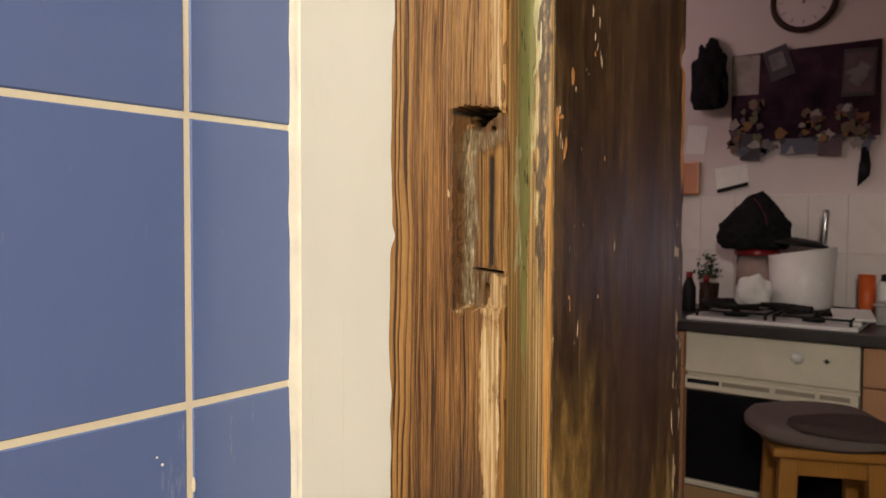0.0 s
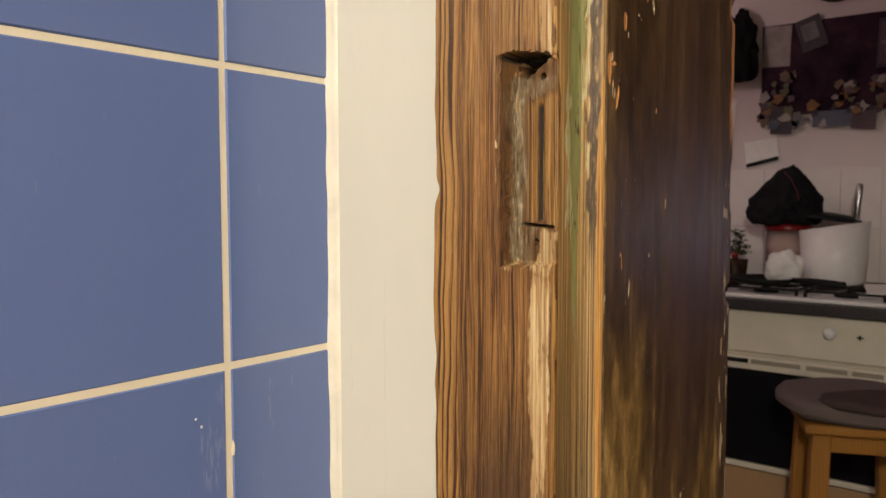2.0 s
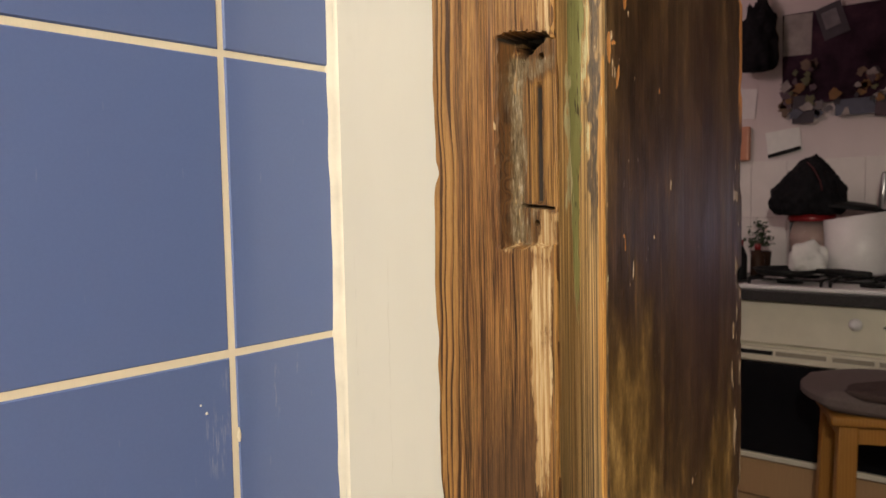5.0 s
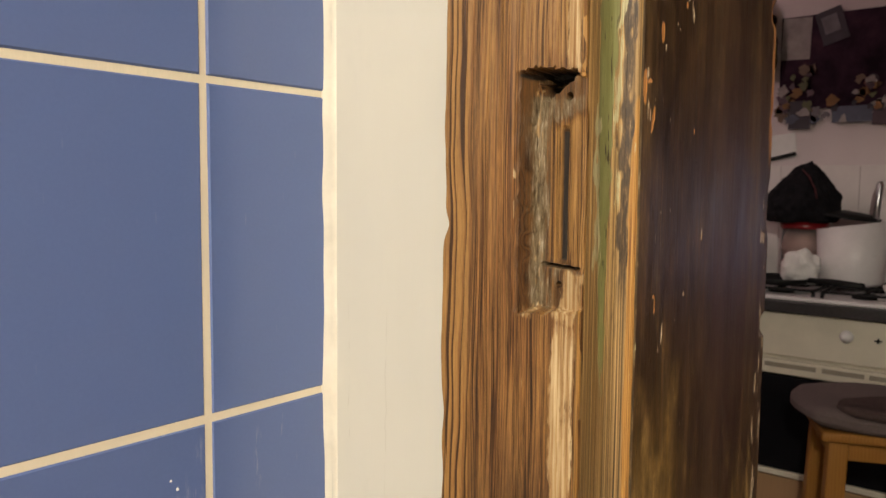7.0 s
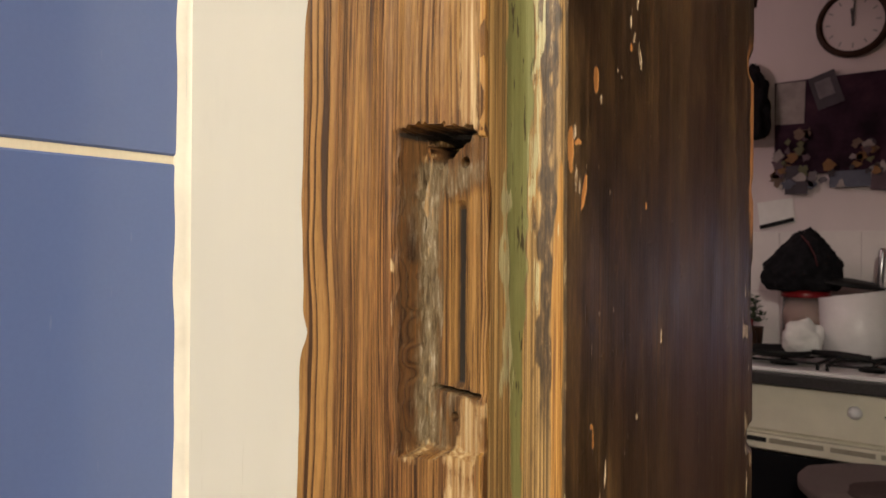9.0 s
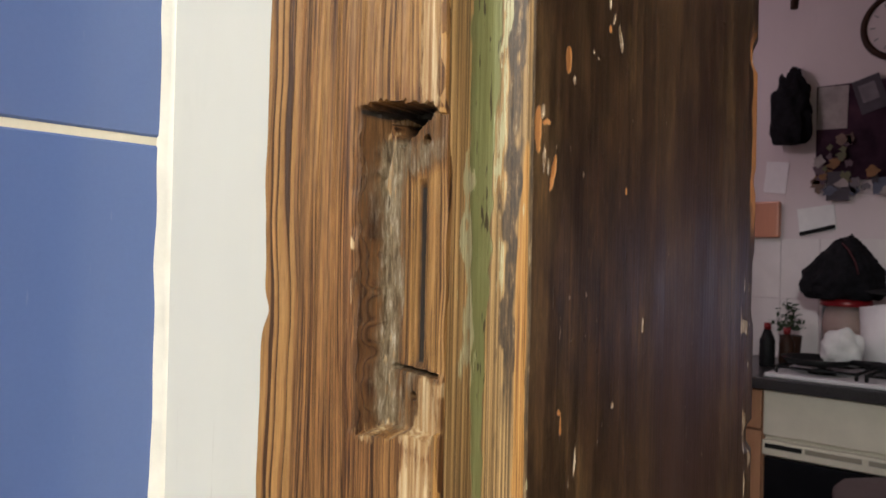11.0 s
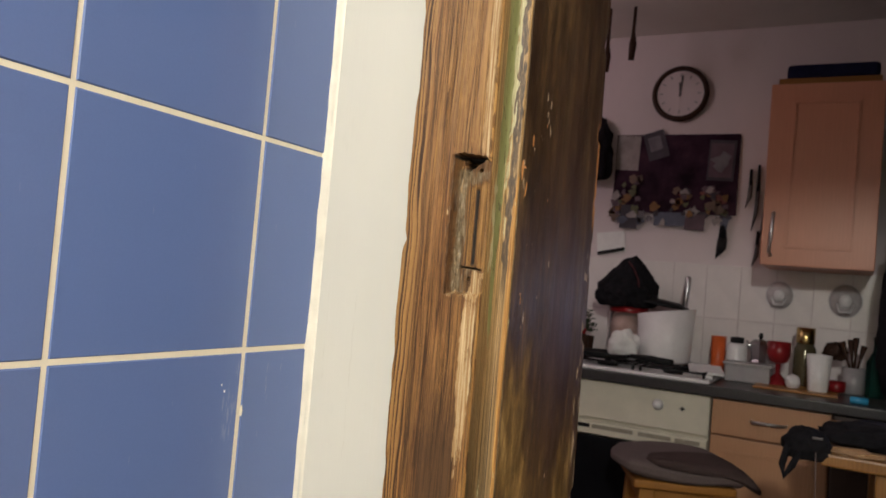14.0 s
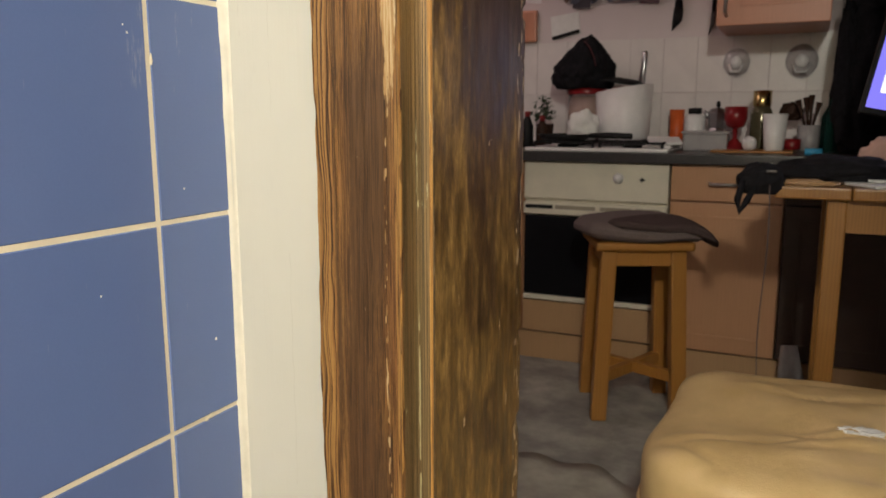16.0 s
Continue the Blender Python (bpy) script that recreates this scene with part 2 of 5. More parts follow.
def dark_lining():
    """Lining of the doorway: near-black old varnish, rubbed through to golden brown lower down, chipped to bare wood."""
    n = Nodes("dark_varnish_remains", 0.35)
    fine = n.noise(n.stretch((420, 420, 6)), 1.0, 4, 0.6)
    drift = n.noise(n.stretch((34, 26, 4.0)), 1.0, 6, 0.68)
    c = n.ramp(drift, (0.34, (0.028, 0.0155, 0.0095)), (0.50, (0.053, 0.031, 0.016)), (0.62, (0.094, 0.058, 0.026)))
    c = n.mix(0.85, c, n.ramp(fine, (0.32, (0.62, 0.60, 0.58)), (0.50, (1.0, 1.0, 1.0)), (0.70, (1.55, 1.45, 1.35))), "MULTIPLY")
    mottle = n.noise(n.stretch((105, 82, 22)), 1.0, 7, 0.74)
    c = n.mix(0.9, c, n.ramp(mottle, (0.34, (0.52, 0.50, 0.48)), (0.50, (1.0, 1.0, 1.0)), (0.66, (1.75, 1.65, 1.4))), "MULTIPLY")
    tan, chips, purple, orange = n.wear_shade()
    ragged = n.noise(n.stretch((620, 560, 160)), 1.0, 5, 0.75)

    def edge(mask, soft=0.12, by=0.7):
        v = n.math("ADD", mask, n.math("MULTIPLY", n.math("SUBTRACT", ragged, 0.5), by))
        return n.ramp(v, (0.5 - soft, 0.0), (0.5 + soft, 1.0))
    c = n.mix(n.math("MULTIPLY", purple, 0.55), c, (0.074, 0.042, 0.036))
    smear = n.noise(n.stretch((46, 36, 14)), 1.0, 6, 0.66)
    rub = n.ramp(n.math("ADD", tan, n.math("MULTIPLY", n.math("SUBTRACT", smear, 0.5), 1.1)), (0.16, 0.0), (0.62, 1.0))
    gold = n.ramp(n.math("ADD", n.math("MULTIPLY", smear, 0.45), n.math("MULTIPLY", mottle, 0.55)), (0.38, (0.050, 0.029, 0.012)), (0.49, (0.130, 0.078, 0.026)), (0.56, (0.235, 0.145, 0.048)), (0.66, (0.46, 0.30, 0.115)))
    c = n.mix(rub, c, gold)
    c = n.mix(edge(orange, 0.12), c, n.ramp(fine, (0.3, (0.44, 0.180, 0.048)), (0.7, (0.66, 0.33, 0.115))))
    bits = n.ramp(n.noise(n.stretch((330, 330, 130)), 1.0, 2, 0.5), (0.735, 0.0), (0.77, 0.8))
    c = n.mix(n.math("MAXIMUM", edge(chips, 0.08), n.math("MULTIPLY", bits, 0.55)), c, n.ramp(ragged, (0.36, (0.20, 0.115, 0.05)), (0.60, (0.66, 0.54, 0.38))))
    h = n.math("ADD", n.math("MULTIPLY", fine, 0.8), n.math("MULTIPLY", n.math("ADD", edge(chips, 0.08), edge(orange, 0.12)), -1.2))
    n.b.inputs["Specular IOR Level"].default_value = 0.22
    return n.done(c, h, 0.35, 0.0009, n.ramp(n.math("ADD", n.math("MULTIPLY", smear, 0.6), n.math("MULTIPLY", fine, 0.4)), (0.35, 0.28), (0.65, 0.52)))


def plaster(name, colour, scale=6, cracks=()):
    n = Nodes(name, 0.62)
    f = n.noise(n.stretch((1, 1, 0.35)), scale, 6, 0.6)
    low = tuple(c * 0.93 for c in colour)
    c = n.ramp(f, (0.3, low), (0.7, colour))
    brush = n.noise(n.stretch((260, 260, 6)), 1.0, 3)
    stain = n.ramp(n.noise(n.stretch((22, 22, 9)), 1.0, 4), (0.66, 0.0), (0.80, 0.35))
    c = n.mix(stain, c, tuple(k * 0.80 for k in colour))
    x, y, z = n.split(n.co)
    for x0, z0, half in cracks:
        wob = n.math("MULTIPLY", n.noise(n.stretch((40, 40, 28)), 1.0, 5, 0.65), 0.008)
        broken = n.ramp(n.noise(n.stretch((20, 20, 55)), 1.0, 3), (0.38, 0.0), (0.55, 1.0))
        line = n.math("LESS_THAN", n.math("ABSOLUTE", n.math("SUBTRACT", n.math("ADD", x, wob), x0 + 0.004)), 0.0004)
        span = n.math("LESS_THAN", n.math("ABSOLUTE", n.math("SUBTRACT", z, z0)), half)
        c = n.mix(n.math("MULTIPLY", n.math("MULTIPLY", line, span), n.math("MULTIPLY", broken, 0.28)), c, (0.40, 0.37, 0.30))
    h = n.math("ADD", n.math("MULTIPLY", brush, 0.6), f)
    return n.done(c, h, 0.35, 0.0012)


def blue_glaze():
    n = Nodes("blue_glaze", 0.17)
    o = n.add("ShaderNodeObjectInfo").outputs["Random"]
    c = n.mix(o, (0.113, 0.160, 0.330), (0.106, 0.160, 0.350))
    c = n.mix(0.10, c, n.ramp(n.noise(n.co, 420, 2), (0.35, (0.75, 0.75, 0.75)), (0.65, (1, 1, 1))), "MULTIPLY")
    scuff = n.ramp(n.noise(n.stretch((170, 170, 24)), 1.0, 2, 0.5), (0.735, 0.0), (0.84, 0.35))
    c = n.mix(scuff, c, (0.36, 0.37, 0.48))
    gx, gy, gz = n.split(n.add("ShaderNodeNewGeometry").outputs["Position"])
    thin = n.ramp(n.noise(n.join(n.math("MULTIPLY", gy, 330), n.math("MULTIPLY", gz, 45), 0.0), 1.0, 3, 0.6), (0.50, 0.0), (0.68, 1.0))
    for y0, z0, a, b in ((0.414, 1.125, 0.006, 0.022), (0.455, 1.122, 0.004, 0.022), (0.472, 1.140, 0.004, 0.010), (0.406, 1.10, 0.012, 0.03)):
        d = n.math("ADD", n.math("POWER", n.math("DIVIDE", n.math("SUBTRACT", gy, y0), a), 2.0), n.math("POWER", n.math("DIVIDE", n.math("SUBTRACT", gz, z0), b), 2.0))
        c = n.mix(n.math("MULTIPLY", n.ramp(d, (0.0, 0.40), (1.0, 0.0)), thin), c, (0.46, 0.47, 0.55))
    return n.done(c, n.noise(n.co, 500, 2), 0.04, 0.0003)


def wood(name, light, dark, period=0.012, across="x", roughness=0.45):
    n = Nodes(name, roughness)
    ring = grain(n, across, period, 0.006)
    fine = n.noise(n.stretch((300, 300, 10)), 1.0, 3)
    c = n.ramp(ring, (0.0, light), (0.9, dark), (1.0, light))
    c = n.mix(0.20, c, n.ramp(fine, (0.3, (0.55, 0.55, 0.55)), (0.7, (1, 1, 1))), "MULTIPLY")
    return n.done(c, fine, 0.15, 0.0005)


def grey_floor():
    n = Nodes("grey_marbled_vinyl", 0.5)
    f = n.noise(n.co, 5, 7, 0.65)
    c = n.ramp(f, (0.30, (0.13, 0.135, 0.13)), (0.5, (0.27, 0.265, 0.245)), (0.70, (0.45, 0.44, 0.40)))
    return n.done(c, n.noise(n.co, 60, 4), 0.2, 0.001)


def leather():
    n = Nodes("tan_leather", 0.38)
    f = n.noise(n.co, 7, 4)
    c = n.ramp(f, (0.3, (0.56, 0.39, 0.175)), (0.7, (0.70, 0.51, 0.255)))
    v = n.add("ShaderNodeTexVoronoi")
    v.inputs["Scale"].default_value = 330
    n.put(v.inputs["Vector"], n.co)
    h = n.math("ADD", n.math("MULTIPLY", v.outputs["Distance"], 0.3), n.math("MULTIPLY", n.noise(n.co, 11, 4), 4))
    return n.done(c, h, 0.35, 0.002)


def glass_like(name, colour, rough=0.08):
    n = Nodes(name, rough)
    n.b.inputs["Transmission Weight"].default_value = 0.9
    n.b.inputs["IOR"].default_value = 1.2
    return n.done(colour)


def glow(name, colour, strength):
    n = Nodes(name, 0.2)
    n.put(n.b.inputs["Emission Color"], colour)
    n.b.inputs["Emission Strength"].default_value = strength
    return n.done((0.02, 0.02, 0.02))


PINE = stripped_pine()
MOULD = painted_moulding()
LINING = dark_lining()
WHITE = plaster("cream_white_paint", (0.612, 0.595, 0.520), 6, ((-0.306, 1.13, 0.085), (-0.339, 1.17, 0.045), (-0.290, 0.80, 0.12)))
GROUT = plaster("cream_grout", (0.71, 0.65, 0.50), 30)
CAULK = plain("cream_sealant", (0.705, 0.668, 0.56), 0.4, 0, 0.12, 40)
GLAZE = blue_glaze()
KWALL = plaster("kitchen_wall_paint", (0.70, 0.615, 0.625))
KTILE = plain("white_wall_tile_glaze", (0.80, 0.745, 0.735), 0.22, 0, 0.06, 12, 0.03)
FLOOR = grey_floor()
BFLOOR = plain("bathroom_floor_stone", (0.42, 0.36, 0.28), 0.5, 0, 0.2, 12)
CEIL = plain("ceiling_paint", (0.70, 0.66, 0.62), 0.8, 0, 0.06, 4)
BASEFRONT = wood("light_tan_beech_front", (0.52, 0.282, 0.155), (0.50, 0.265, 0.142), 0.013, "x", 0.4)
SALMON = wood("peach_beech_front", (0.61, 0.272, 0.168), (0.595, 0.260, 0.158), 0.013, "x", 0.4)
TANFRONT = wood("tan_beech_front", (0.46, 0.285, 0.15), (0.445, 0.27, 0.14), 0.013, "x", 0.4)
TABLEWOOD = wood("brown_pine", (0.31, 0.142, 0.030), (0.25, 0.110, 0.023), 0.009, "x", 0.4)
WORKTOP = plain("dark_stone_laminate", (0.045, 0.043, 0.045), 0.32, 0, 0.5, 180)
ENAMEL = plain("cream_enamel", (0.75, 0.70, 0.58), 0.3, 0, 0.08, 10, 0.03)
BLACKGLASS = plain("black_oven_glass", (0.008, 0.008, 0.010), 0.12, 0, 0.2, 10, 0.0)
IRON = plain("black_cast_iron", (0.014, 0.014, 0.015), 0.5, 0, 0.3, 90, 0.4)
BLACKCLOTH = plain("black_cloth", (0.012, 0.011, 0.014), 0.9, 0, 0.4, 60, 0.6)
STEEL = plain("brushed_steel", (0.55, 0.55, 0.57), 0.28, 1.0, 0.1, 60, 0.1)
PINEWOOD = wood("honey_pine", (0.40, 0.182, 0.036), (0.33, 0.143, 0.026), 0.008, "x", 0.38)
PADGREY = plain("mauve_grey_fabric", (0.140, 0.106, 0.102), 0.9, 0, 0.15, 120, 0.5)
PADDARK = plain("dark_brown_fabric", (0.075, 0.050, 0.048), 0.9, 0, 0.2, 120, 0.5)
LEATHER = leather()
PAPER = plain("white_paper", (0.80, 0.79, 0.78), 0.8, 0, 0.06, 25)
RED = plain("red_plastic", (0.24, 0.010, 0.014), 0.3, 0, 0.15)
ORANGE = plain("orange_plastic", (0.72, 0.13, 0.025), 0.4, 0, 0.12)
WHITEPLASTIC = plain("white_plastic", (0.82, 0.80, 0.81), 0.35, 0, 0.05)
GREYPLASTIC = plain("grey_translucent_plastic", (0.36, 0.34, 0.35), 0.35, 0, 0.1)
GOLD = plain("brass_cap", (0.60, 0.44, 0.18), 0.25, 1.0, 0.1)
BROWNWOOD = plain("dark_brown_wood", (0.045, 0.022, 0.014), 0.5, 0, 0.3, 60)
NAVY = plain("navy_blue_fabric", (0.012, 0.014, 0.045), 0.85, 0, 0.3, 60)
LEAF = plain("dark_green_leaf", (0.035, 0.06, 0.025), 0.6, 0, 0.4)
GREENGLASS = glass_like("green_bottle_glass", (0.05, 0.20, 0.17))
CLEAR = glass_like("clear_glass", (0.85, 0.86, 0.86))
PINK = plain("pink_tissue", (0.62, 0.40, 0.34), 0.8, 0, 0.12)
BLUE = plain("light_blue_plastic", (0.06, 0.36, 0.62), 0.3, 0, 0.1)
SCREEN = glow("lit_screen", (0.24, 0.20, 0.95), 1.0)
SCREENWHITE = glow("lit_screen_page", (0.80, 0.80, 1.0), 1.5)

for dull in (BLACKCLOTH, IRON, BLACKGLASS, BROWNWOOD, NAVY, PADDARK):
    dull.node_tree.nodes["Principled BSDF"].inputs["Specular IOR Level"].default_value = 0.18
HOOKCUP = plain("pale_clear_plastic", (0.78, 0.76, 0.77), 0.12, 0, 0.1)
TOOLGREY = plain("dull_dark_steel", (0.11, 0.10, 0.10), 0.45, 0.3, 0.3)
CUPGLASS = plain("cloudy_clear_plastic", (0.52, 0.48, 0.49), 0.10, 0, 0.2)
VENTGREY = plain("vent_shadow_grey", (0.33, 0.29, 0.23), 0.5, 0, 0.1)
# fronts behind the table: the shade on them is put into this colour
UNLIT = plain("shaded_front", (0.045, 0.022, 0.014), 0.5, 0, 0.2, 20)

# ---- mesh helpers ----


def link(name, bm, material, smooth=False):
    me = bpy.data.meshes.new(name)
    bm.to_mesh(me)
    bm.free()
    if smooth:
        me.polygons.foreach_set("use_smooth", [True] * len(me.polygons))
    me.materials.append(material)
    return new(name, me)


def thing(name, base, label, category, group=""):
    ob = new(name)
    ob.empty_display_size = 0.05
    ob.location = base
    return tagged(ob, label, category, group)


def hang(ob, parent, label=""):
    ob.parent = parent
    if parent.type == "EMPTY":
        ob.matrix_parent_inverse = Matrix.LocRotScale(parent.location, parent.rotation_euler, None).inverted()
    return tagged(ob, label)


def part(name, bm, material, parent, label="", smooth=False):
    return hang(link(name, bm, material, smooth), parent, label)


def single(name, bm, material, label, category, group="", smooth=False, kind=""):
    return tagged(link(name, bm, material, smooth), label, category, group, kind)


def box(x0, x1, y0, y1, z0, z1, bevel=0.0, segments=2):
    bm = bmesh.new()
    bmesh.ops.create_cube(bm, size=1, matrix=Matrix.LocRotScale(((x0 + x1) / 2, (y0 + y1) / 2, (z0 + z1) / 2), None, (x1 - x0, y1 - y0, z1 - z0)))
    if bevel:
        bmesh.ops.bevel(bm, geom=bm.edges[:], offset=bevel, segments=segments, affect="EDGES", profile=0.6)
    return bm


def turned(m, bm):
    bmesh.ops.transform(bm, matrix=m, verts=bm.verts[:])
    return bm


def joined(*bms):
    out = bms[0]
    for b in bms[1:]:
        me = bpy.data.meshes.new("join")
        b.to_mesh(me)
        out.from_mesh(me)
        b.free()
        bpy.data.meshes.remove(me)
    return out


def lathe(cx, cy, profile, n=28):
    """A turned solid about a vertical axis; profile: (radius, z) from bottom to top."""
    bm = bmesh.new()
    rings = []
    for r, z in profile:
        if r < 1e-5:
            rings.append([bm.verts.new((cx, cy, z))])
        else:
            rings.append([bm.verts.new((cx + r * cos(2 * pi * k / n), cy + r * sin(2 * pi * k / n), z)) for k in range(n)])
    for a, b in zip(rings, rings[1:]):
        for k in range(n):
            q = [a[k % len(a)], a[(k + 1) % len(a)], b[(k + 1) % len(b)], b[k % len(b)]]
            q = list(dict.fromkeys(q))
            if len(q) > 2:
                bm.faces.new(q)
    for ring, flip in ((rings[0], True), (rings[-1], False)):
        if len(ring) > 2:
            bm.faces.new(ring[::-1] if flip else ring)
    return bm


def tube(points, radius, n=10):
    """A bent rod through points; radius: one number or one for each point."""
    bm = bmesh.new()
    pts = [Vector(p) for p in points]
    rad = radius if isinstance(radius, (list, tuple)) else [radius] * len(pts)
    rings = []
    for i, p in enumerate(pts):
        d = (pts[min(i + 1, len(pts) - 1)] - pts[max(i - 1, 0)]).normalized()
        side = d.cross(Vector((0.31, 0.17, 0.93))).normalized()
        up = d.cross(side)
        rings.append([bm.verts.new(p + rad[i] * (side * cos(2 * pi * k / n) + up * sin(2 * pi * k / n))) for k in range(n)])
    for a, b in zip(rings, rings[1:]):
        for k in range(n):
            bm.faces.new((a[k], a[(k + 1) % n], b[(k + 1) % n], b[k]))
    bm.faces.new(rings[0])
    bm.faces.new(rings[-1][::-1])
    bmesh.ops.recalc_face_normals(bm, faces=bm.faces[:])
    return bm


def lump(place, size, seed, rough=0.18, cuts=3, freq=2.2):
    """A soft crumpled body: cloth, tissue, a bag."""
    from mathutils import noise as field
    bm = bmesh.new()
    bmesh.ops.create_icosphere(bm, subdivisions=cuts + 1, radius=1.0)
    for v in bm.verts:
        p = v.co.copy()
        k = 1 + rough * field.noise(p * freq + Vector((seed, seed * 1.7, 0))) + rough * 0.5 * field.noise(p * freq * 2.7 + Vector((0, seed, 3)))
        v.co = Vector((place[0] + p.x * k * size[0], place[1] + p.y * k * size[1], place[2] + max(p.z * k, -0.75) * size[2]))
    return bm


# smooth random fields for worn wood
def lattice(seed):
    return np.random.RandomState(seed).rand(64, 64)


def field2(a, b, seed):
    """Value noise in 0..1 on arrays a, b."""
    g = lattice(seed)
    i, j = np.floor(a).astype(int), np.floor(b).astype(int)
    u, v = a - i, b - j
    u, v = u * u * (3 - 2 * u), v * v * (3 - 2 * v)
    q = lambda m, k: g[(i + m) % 64, (j + k) % 64]
    return (q(0, 0) * (1 - u) + q(1, 0) * u) * (1 - v) + (q(0, 1) * (1 - u) + q(1, 1) * u) * v


def band(v, lo, hi, soft):
    """1 between lo and hi, 0 outside, with soft edges."""
    return np.clip((v - lo) / soft + 0.5, 0, 1) * np.clip((hi - v) / soft + 0.5, 0, 1)


def worn_board(name, x, y, masks, back, material, parent, label):
    """A board worn on its face. x, y: arrays [row of z, column]; back: two plan points that close it inside the wall."""
    rows, cols = x.shape
    zz = masks["z"]
    full_x = np.concatenate([x, np.full((rows, 1), back[0][0]), np.full((rows, 1), back[1][0])], 1)
    full_y = np.concatenate([y, np.full((rows, 1), back[0][1]), np.full((rows, 1), back[1][1])], 1)
    full_z = np.concatenate([zz, zz[:, -1:], zz[:, -1:]], 1)
    w = cols + 2
    verts = np.stack([full_x, full_y, full_z], -1).reshape(-1, 3)
    i, j = np.meshgrid(np.arange(rows - 1), np.arange(w), indexing="ij")
    j2 = (j + 1) % w
    faces = np.stack([i * w + j, i * w + j2, (i + 1) * w + j2, (i + 1) * w + j], -1).reshape(-1, 4)
    me = bpy.data.meshes.new(name)
    me.from_pydata(verts.tolist(), [], faces.tolist() + [list(range(w))[::-1], list(range((rows - 1) * w, rows * w))])
    wear_shade = np.zeros((rows, w, 4), np.float32)
    for k, m in enumerate(masks["wear_shade"]):
        wear_shade[:, :cols, k] = m
    at = me.attributes.new("wear_shade", "FLOAT_COLOR", "POINT")
    at.data.foreach_set("color", wear_shade.reshape(-1))
    me.materials.append(material)
    me.update()
    return hang(new(name, me), parent, label)


random.seed(7)

# ---- the shell: tiled room, wall with the doorway, kitchen ----
TILE_X, WALL_Y, BACK_Y = -0.36, 0.514, 0.87
single("wall_tiled", box(-0.52, TILE_X - 0.0011, -2.3, BACK_Y, 0, 2.55), GROUT, "cream grout bed behind blue wall tiles", "wall", kind="structure")
wall = single("wall_doorway", joined(
    box(-0.366, -0.2487, WALL_Y, BACK_Y, 0, 2.5), box(-0.25, -0.204, 0.57, BACK_Y, 0, 2.5),
    box(-2.0, -0.52, 0.60, BACK_Y, 0, 2.5), box(0.515, 2.3, WALL_Y, BACK_Y, 0, 2.5), box(-0.205, 0.516, WALL_Y + 0.003, BACK_Y - 0.003, 2.06, 2.5)),
    WHITE, "cream white painted plaster wall beside the frame", "wall", kind="structure")
single("wall_south", box(-0.36, 2.3, -2.42, -2.3, 0, 2.5), WHITE, "cream white painted wall", "wall", kind="structure")
single("wall_east", box(2.3, 2.42, -2.4, 3.75, 0, 2.5), KWALL, "pale painted wall", "wall", kind="structure")
single("wall_west", box(-2.12, -2.0, 0.6, 3.75, 0, 2.5), KWALL, "pale painted kitchen wall", "wall", kind="structure")
single("wall_north", box(-2.1, 2.4, 3.60, 3.75, 0, 2.5), KWALL, "mauve-white painted kitchen wall", "wall", kind="structure")
single("floor", box(-2.1, 2.4, 0.70, 3.7, -0.1, 0.0), FLOOR, "worn grey marbled vinyl kitchen floor", "floor", kind="structure")
single("floor_bathroom", box(-0.5, 2.4, -2.4, 0.699, -0.1, 0.0), BFLOOR, "beige stone bathroom floor", "floor", kind="structure")
single("ceiling", box(-2.1, 2.4, -2.4, 3.75, 2.5, 2.6), CEIL, "off-white painted ceiling", "ceiling", kind="structure")
single("doorway_head", box(-0.203, 0.513, 0.53, 0.872, 2.0, 2.06, 0.003), LINING, "dark stained wooden head of the doorway", "trim", kind="structure")
single("doorway_jamb", box(0.475, 0.515, 0.53, 0.872, 0, 2.0, 0.003), LINING, "dark stained wooden far jamb of the doorway", "trim", kind="structure")


# ---- sealant along the corner of tiles and plaster ----
def sealant():
    bm = bmesh.new()
    rows = []
    zs = np.linspace(0.3, 2.1, 480)
    wob = field2(zs * 38, zs * 0, 3) * 0.0035 + field2(zs * 7, zs * 0 + 3, 4) * 0.003
    for z, k in zip(zs, wob):
        y0 = 0.5115 - 0.6 * float(k)
        prof = ((TILE_X - 0.006, y0), (TILE_X + 0.001, y0 + 0.001), (TILE_X + 0.004, y0 + 0.004), (TILE_X + 0.008, WALL_Y - 0.002), (TILE_X + 0.011, WALL_Y + 0.004), (TILE_X - 0.006, WALL_Y + 0.006))
        rows.append([bm.verts.new((x, y, z)) for x, y in prof])
    for a, b in zip(rows, rows[1:]):
        for k in range(len(a)):
            j = (k + 1) % len(a)
            bm.faces.new((a[k], a[j], b[j], b[k]))
    bm.faces.new(rows[0])
    bm.faces.new(rows[-1])
    bmesh.ops.recalc_face_normals(bm, faces=bm.faces[:])
    return bm


single("sealant_joint", sealant(), CAULK, "uneven cream sealant bead between tiles and plaster", "trim", smooth=True, kind="structure")


# ---- door frame: front board with the empty keep recess, green moulding, dark lining ----
frame_thing = thing("door_frame", (-0.2, 0.55, 0), "old stripped wooden door frame with an empty strike plate recess", "door frame")


